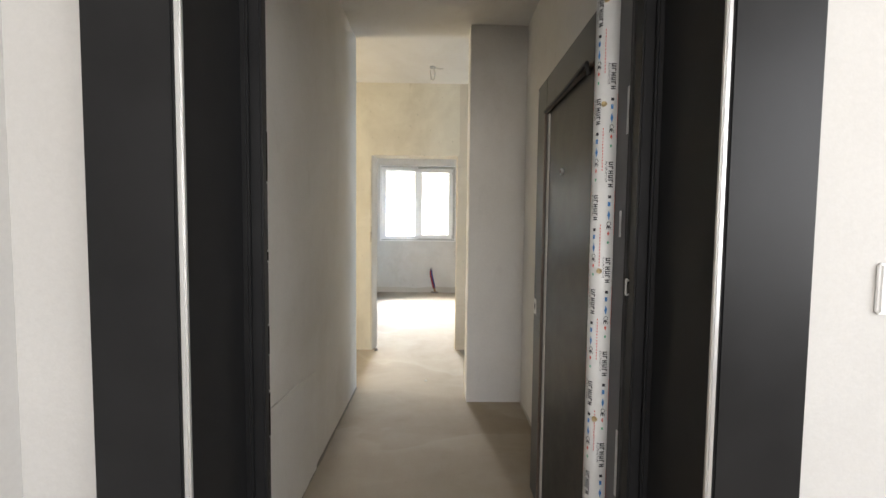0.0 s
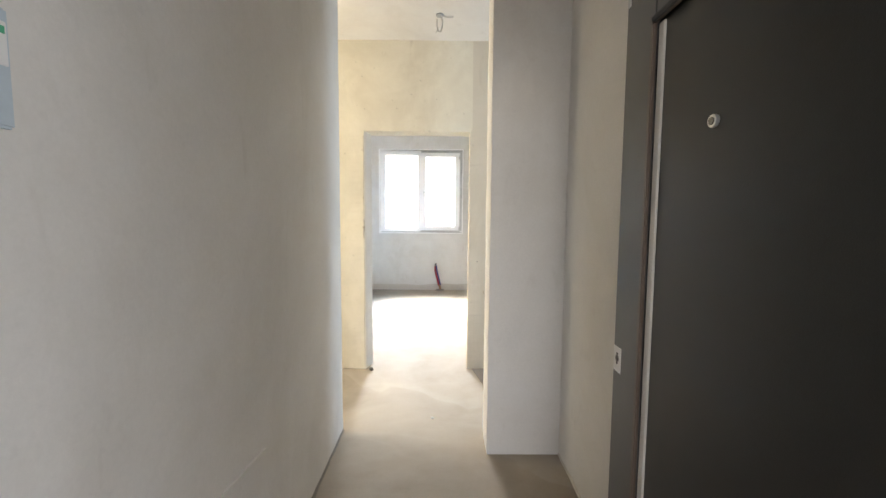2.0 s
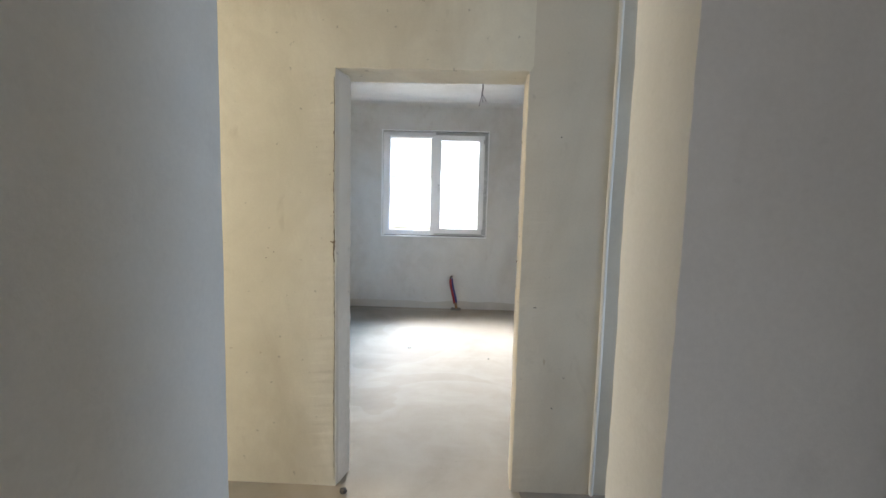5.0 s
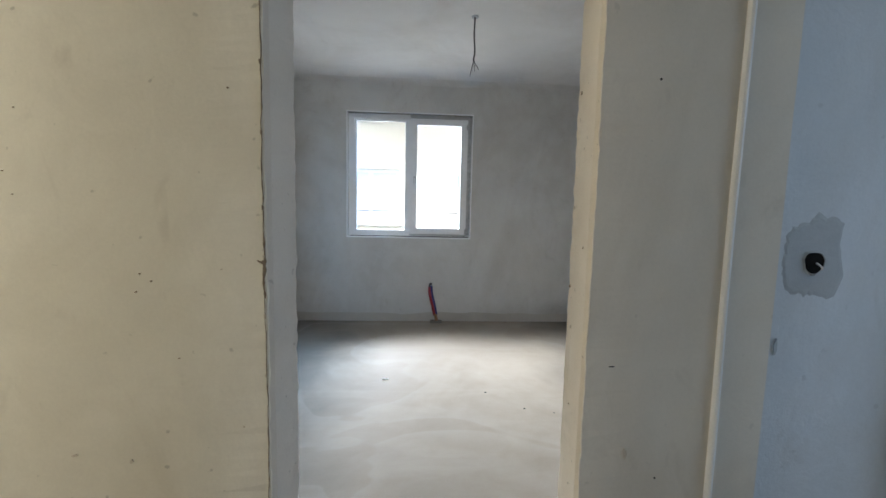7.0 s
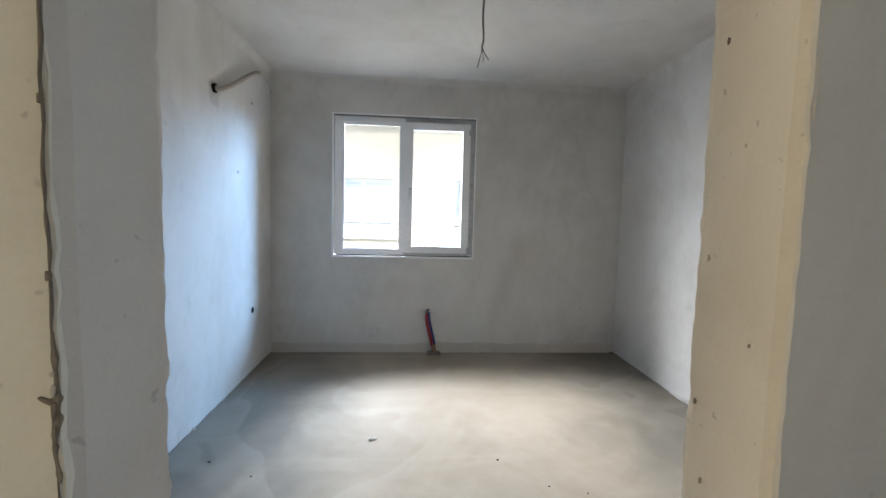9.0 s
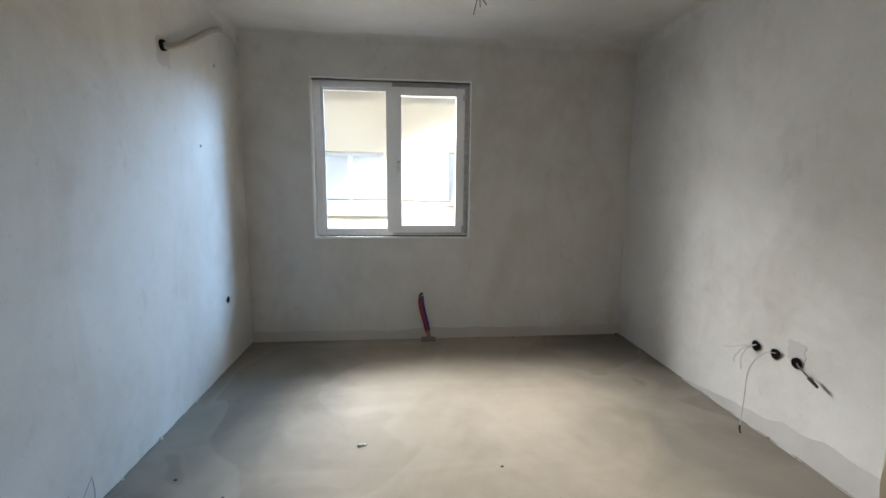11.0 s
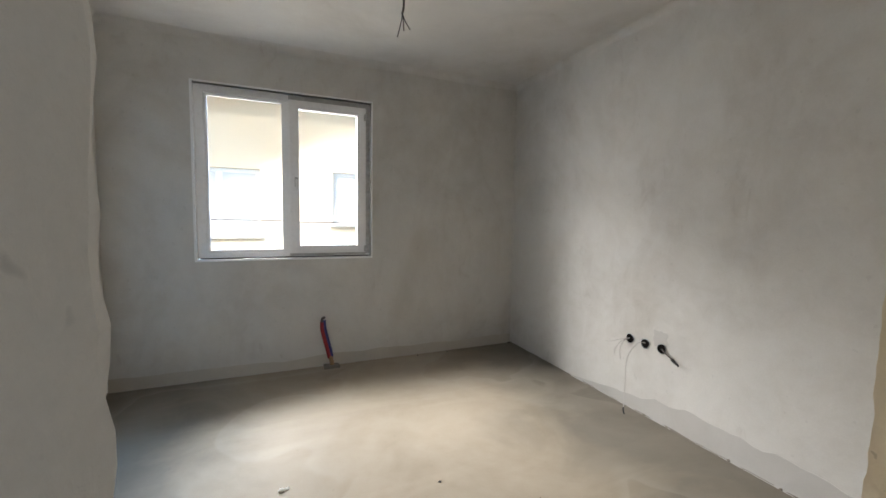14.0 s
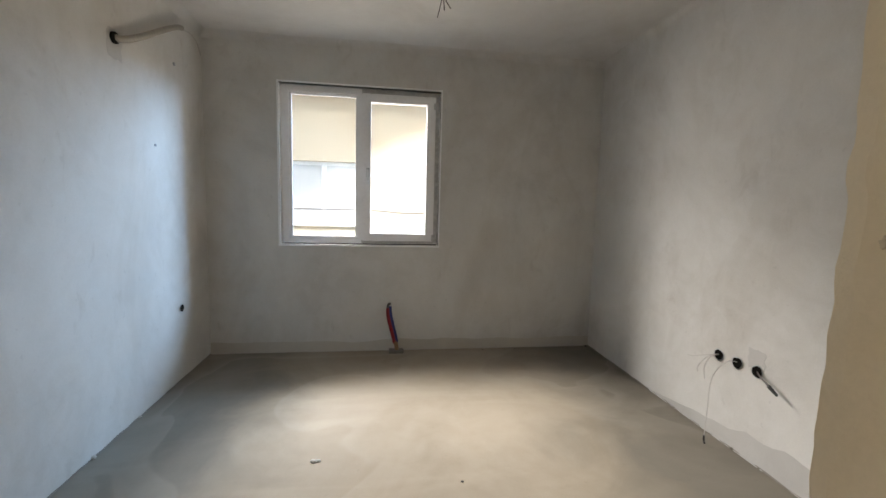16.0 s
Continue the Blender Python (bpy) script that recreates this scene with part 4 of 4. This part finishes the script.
# ---- wear, crumbs and edges ----
def skirt(name, xa, xb, ya, yb, h, seed, material, label, deep=1.0, flare=(0.0, 0.0), fade=False):
    """A band of rougher filler along the foot of a wall, with a wavy top."""
    r = random.Random(seed)
    b = bmesh.new()
    n = max(4, int(max(abs(xb - xa), abs(yb - ya)) / 0.06))
    length = math.hypot(xb - xa, yb - ya)
    nx, ny = -(yb - ya) / length, (xb - xa) / length
    rows = []
    for k in range(n + 1):
        u = k / n
        p = Vector((xa + (xb - xa) * u, ya + (yb - ya) * u, 0))
        top = h * (0.85 + 0.3 * noise.noise(Vector((u * length * 2.2, seed, 0)))) + 0.006 * r.random()
        if fade:
            top *= min(1.0, 0.06 + 2.2 * (1 - u)) * (1 + 0.25 * noise.noise(Vector((u * 19, seed, 2))))
        out = (0.004 + 0.006 * r.random()) * deep
        lean = flare[0] + (flare[1] - flare[0]) * u
        rows.append([b.verts.new(p + Vector((nx, ny, 0)) * (d - lean * max(0.0, z) / 0.5) + Vector((0, 0, z))) for d, z in ((out + 0.006 * deep * r.random(), -0.002), (out, min(0.008, top * 0.4)), (0.0035, top * 0.5), (0.0025, top), (-0.01, top))])
    for p, q in zip(rows, rows[1:]):
        for k in range(4):
            b.faces.new((p[k], q[k], q[k + 1], p[k + 1]))
    return structure(name, b, material, label, "trim")


M_FOOT = mottled("foot_filler", (0.50, 0.465, 0.41), (0.60, 0.565, 0.50), (0.56, 0.525, 0.465), scale=2.0, bump=0.5)

BAND, GAP = "rough beige filler band along the wall's foot", "dark ragged joint between wall and screed"
skirt("trim_foot_1", ROOM_R, ROOM_L, ROOM_B, ROOM_B, 0.12, 3, M_FOOT, BAND)
skirt("trim_foot_2", ROOM_L, ROOM_L + 0.03 + FLARE, ROOM_B, WALL_IN, 0.007, 5, M_SLAB, GAP, 0.35)
skirt("trim_foot_3", ROOM_R - 0.03 - FLARE, ROOM_R, WALL_IN, ROOM_B, 0.007, 6, M_SLAB, GAP, 0.35)
skirt("trim_foot_6", ROOM_R - 0.030 - FLARE, ROOM_R - (0.030 + FLARE) * 0.292, WALL_IN, 2.85, 0.20, 12, M_FILL, "dull grey filler smeared along the wall's foot", 0.4, (FLARE, FLARE * 0.292), True)
skirt("trim_foot_4", HALL_L, HALL_L, CORR_S, ENTRY_IN + 0.02, 0.012, 8, M_SLAB, GAP)
skirt("trim_foot_5", HALL_R, HALL_R, ENTRY_IN + 0.02, STUB_S, 0.010, 9, M_FOOT, BAND)


def crumb(at, size, seed, material, label, flat=0.5):
    r = random.Random(seed)
    b = bmesh.new()
    bmesh.ops.create_icosphere(b, subdivisions=1, radius=size)
    for w in b.verts:
        w.co = Vector((w.co.x * (0.7 + 0.6 * r.random()), w.co.y * (0.6 + 0.5 * r.random()), w.co.z * flat))
    low = min(w.co.z for w in b.verts)
    bmesh.ops.translate(b, verts=b.verts, vec=Vector(at) - Vector((0, 0, low + 0.001)))
    return tagged(finish(b, "crumb", material), label, "debris")


crumb((0.150, 2.146, 0), 0.020, 1, M_CRUMB, "pale plaster crumb on the screed floor", 0.45)
crumb((0.180, 2.150, 0), 0.012, 2, M_CRUMB, "pale plaster crumb on the screed floor", 0.6)
for k, (cx, cy, s) in enumerate(((-0.79, 1.927, 0.010), (0.962, 1.896, 0.009), (-0.488, 1.778, 0.008), (1.204, 1.636, 0.007), (1.403, 1.572, 0.006), (2.70, 3.90, 0.02), (1.9, 3.89, 0.010), (1.55, 3.885, 0.009))):
    crumb((cx, cy, 0), s, 20 + k, M_DARKCRUMB, "small dark crumb on the screed floor")
crumb((0.06, -0.06, 0), 0.022, 41, M_DARKCRUMB, "dark mortar lump at the doorway's foot", 0.8)
crumb((0.62, -0.9, 0), 0.012, 42, M_CRUMB, "pale crumb on the corridor floor")


def chip(at, normal, w, h, seed, material=None):
    """A small dent or scuff on a wall."""
    r = random.Random(seed)
    n = Vector(normal)
    side = Vector((0, 0, 1)).cross(n).normalized()
    b = bmesh.new()
    ring = [b.verts.new(Vector(at) + n * 0.0042 + side * math.cos(a) * w * (0.35 + 0.5 * r.random()) + Vector((0, 0, 1)) * math.sin(a) * h * (0.35 + 0.5 * r.random()))
            for a in [2 * math.pi * k / 9 for k in range(9)]]
    ext = bmesh.ops.extrude_face_region(b, geom=[b.faces.new(ring)])
    for e in ext["geom"]:
        if isinstance(e, bmesh.types.BMVert):
            e.co -= n * 0.006
    return tagged(finish(b, "wall_scuff", material or M_DARKCRUMB), "small dark chip in the wall plaster", "scuff")


M_CRACK = mottled("broken_plaster", (0.20, 0.155, 0.10), (0.34, 0.27, 0.19), (0.27, 0.21, 0.14), scale=6.0, bump=0.8)
SOUTH = (0, -1, 0)
for k, (cx, cz, w, h) in enumerate(((-0.333, 1.235, 0.006, 0.004), (-0.305, 1.215, 0.006, 0.005), (-0.345, 1.185, 0.006, 0.004), (-0.09, 1.73, 0.005, 0.004),
                                    (-0.62, 1.66, 0.0035, 0.003), (-0.66, 1.50, 0.003, 0.0035), (-0.64, 1.44, 0.003, 0.003), (-0.24, 1.00, 0.008, 0.003),
                                    (-0.53, 0.72, 0.014, 0.008), (-0.38, 0.70, 0.010, 0.012), (-0.07, 0.80, 0.006, 0.006), (-0.12, 1.25, 0.008, 0.003))):
    chip((cx, 0.0, cz), SOUTH, w * 0.75, h * 0.75, 60 + k, M_RAW if k > 7 else M_CRACK)
for k, (cx, cz, w, h) in enumerate(((0.993, 0.974, 0.012, 0.003), (1.05, 0.70, 0.010, 0.030), (1.15, 0.62, 0.005, 0.004), (1.10, 0.46, 0.006, 0.004), (1.08, 1.80, 0.004, 0.005))):
    chip((cx, 0.0, cz), SOUTH, w, h, 80 + k, M_RAW if k == 1 else None)
chip((1.522, 0.026, 1.026), SOUTH, 0.009, 0.035, 91, M_DAMP)
chip((1.98, 0.026, 1.40), SOUTH, 0.010, 0.022, 92, M_DAMP)
# broken arris by the doorway
for k, (cz, s) in enumerate(((1.262, 0.010), (1.285, 0.007), (1.235, 0.009), (1.305, 0.005), (1.215, 0.006), (1.12, 0.008), (1.42, 0.006), (0.95, 0.005), (1.62, 0.006), (0.55, 0.006), (1.80, 0.007))):
    chip((-0.006, -0.002, cz), SOUTH, s * 0.55, s * 1.6, 100 + k, M_CRACK if k % 2 == 0 else M_RAW)


def crack(name, path, width, seed, material, label, normal):
    """A jagged dark crack along a path on a wall, about half a millimetre proud."""
    r = random.Random(seed)
    n = Vector(normal)
    b = bmesh.new()
    pts = []
    for p, q in zip(path, path[1:]):
        p, q = Vector(p), Vector(q)
        m = max(2, int((q - p).length / 0.011))
        pts += [p.lerp(q, k / m) for k in range(m)]
    pts.append(Vector(path[-1]))
    rows = []
    for k, p in enumerate(pts):
        along = (pts[min(k + 1, len(pts) - 1)] - pts[max(k - 1, 0)]).normalized()
        side = along.cross(n).normalized()
        w = width * (0.45 + 1.0 * r.random() ** 2 + 0.6 * noise.noise(p * 9.0)) * math.sin(math.pi * (k + 0.5) / len(pts)) ** 0.5
        c = p + side * (0.003 * noise.noise(p * 21.0 + Vector((seed, 0, 0)))) + n * 0.0035
        rows.append((b.verts.new(c + side * w), b.verts.new(c - side * w), b.verts.new(c + side * w - n * 0.005), b.verts.new(c - side * w - n * 0.005)))
    for p, q in zip(rows, rows[1:]):
        b.faces.new((p[0], p[1], q[1], q[0]))
        b.faces.new((p[2], q[2], q[3], p[3]))
        b.faces.new((p[0], q[0], q[2], p[2]))
        b.faces.new((p[1], p[3], q[3], q[1]))
    return tagged(finish(b, name, material), label, "crack")


for k, (za, zb, w) in enumerate(((2.06, 1.34, 0.0011), (1.355, 1.17, 0.0048), (1.185, 0.03, 0.0011))):
    crack("plaster_crack", [(-0.006, 0.0, za), (-0.003, 0.0, za + (zb - za) * 0.3), (-0.007, 0.0, za + (zb - za) * 0.7), (-0.005, 0.0, zb)], w, 30 + k, M_CRACK,
          "jagged crack along the doorway's plaster edge", SOUTH)
crack("plaster_crack", [(-0.024, 0.0, 1.276), (-0.012, 0.0, 1.270), (-0.003, 0.0, 1.283)], 0.0035, 44, M_CRACK, "jagged crack along the doorway's plaster edge", SOUTH)
# fine scribbled scratches low on the room wall
EAST = (1, 0, 0)
for k, path in enumerate(([(1.63, 0.17), (1.66, 0.10), (1.64, 0.05)], [(1.70, 0.09), (1.77, 0.16), (1.775, 0.09), (1.76, 0.02)])):
    crack("wall_scratch", [(ROOM_L + (0.03 + FLARE * (1 - z / 0.5)) * (ROOM_B - y) / 3.73, y, z) for y, z in path], 0.0005, 70 + k, M_FILL, "thin grey scratch in the pale wall plaster", EAST)
# scuffs on the right reveal
for k, (cy, cz, s) in enumerate(((0.10, 1.62, 0.006), (0.06, 1.32, 0.008), (0.15, 1.05, 0.010), (0.12, 0.80, 0.007), (0.17, 1.44, 0.012), (0.18, 1.18, 0.012), (0.08, 0.55, 0.010), (0.16, 1.80, 0.010))):
    chip((DOOR_R - 0.02 + 0.0976 * cy - 0.0075, cy, cz), (-1, 0, 0), s * 0.3, s * 0.75, 120 + k, M_CRACK if k % 2 else M_RAW)


# rough filler linings on both reveals of the doorway, ragged towards the room
def lining(name, x_at, sign, y_far, seed, material, label):
    b = bmesh.new()
    rows = []
    for k in range(140):
        z = 0.004 + 2.088 * k / 139
        far = y_far + 0.005 * noise.noise(Vector((seed, 3, z * 9))) + 0.004 * noise.noise(Vector((5, seed, z * 33)))
        near = 0.001 + 0.001 * noise.noise(Vector((2, seed, z * 12)))
        line = []
        for u in (0.0, 0.10, 0.4, 0.72, 0.90, 1.0):
            y = near + (far - near) * u
            x = 0.009 + 0.0015 * noise.noise(Vector((y * 20, seed, z * 8))) + (0.0045 * noise.noise(Vector((y * 30, seed, z * 25))) if u > 0.7 else 0.0)
            line.append(b.verts.new((x_at(y) + sign * (x - (0.014 if u == 0.0 else 0.005 if u == 1.0 else 0.0)), y, z)))
        rows.append(line)
    for p, q in zip(rows, rows[1:]):
        for k in range(5):
            b.faces.new((p[k], p[k + 1], q[k + 1], q[k]))
    return structure(name, b, material, label, "trim")


M_TAN = mottled("tan_render", (0.63, 0.545, 0.41), (0.74, 0.655, 0.515), (0.69, 0.605, 0.47), scale=1.6, bump=0.22, speck=0.5)
lining("trim_reveal_1", lambda y: 0.277 * y, 1, 0.133, 0, mottled("pale_reveal_filler", (0.56, 0.515, 0.445), (0.67, 0.625, 0.555), (0.62, 0.575, 0.505), scale=1.6, bump=0.3, speck=0.4), "dull rough filler on the doorway's reveal")
lining("trim_reveal_2", lambda y: DOOR_R - 0.02 + 0.0976 * y, -1, WALL_IN + 0.003, 7, M_TAN, "rough tan render on the doorway's reveal")
# mortar lumps left along the foot of the room wall
for k, (cy, s) in enumerate(((2.02, 0.012), (1.83, 0.009), (1.40, 0.013), (1.12, 0.010), (2.55, 0.009))):
    crumb((ROOM_R - (0.03 + FLARE) * (ROOM_B - cy) / 3.73 - 0.004, cy, 0), s, 140 + k, M_SLAB, "grey mortar lump at the wall's foot", 0.7)
for k, (cy, s) in enumerate(((2.75, 0.012), (2.3, 0.016), (1.95, 0.010))):
    crumb((ROOM_L + (0.03 + FLARE) * (ROOM_B - cy) / 3.73 + 0.004, cy, 0), s, 150 + k, M_FOOT, "pale mortar lump at the wall's foot", 0.7)
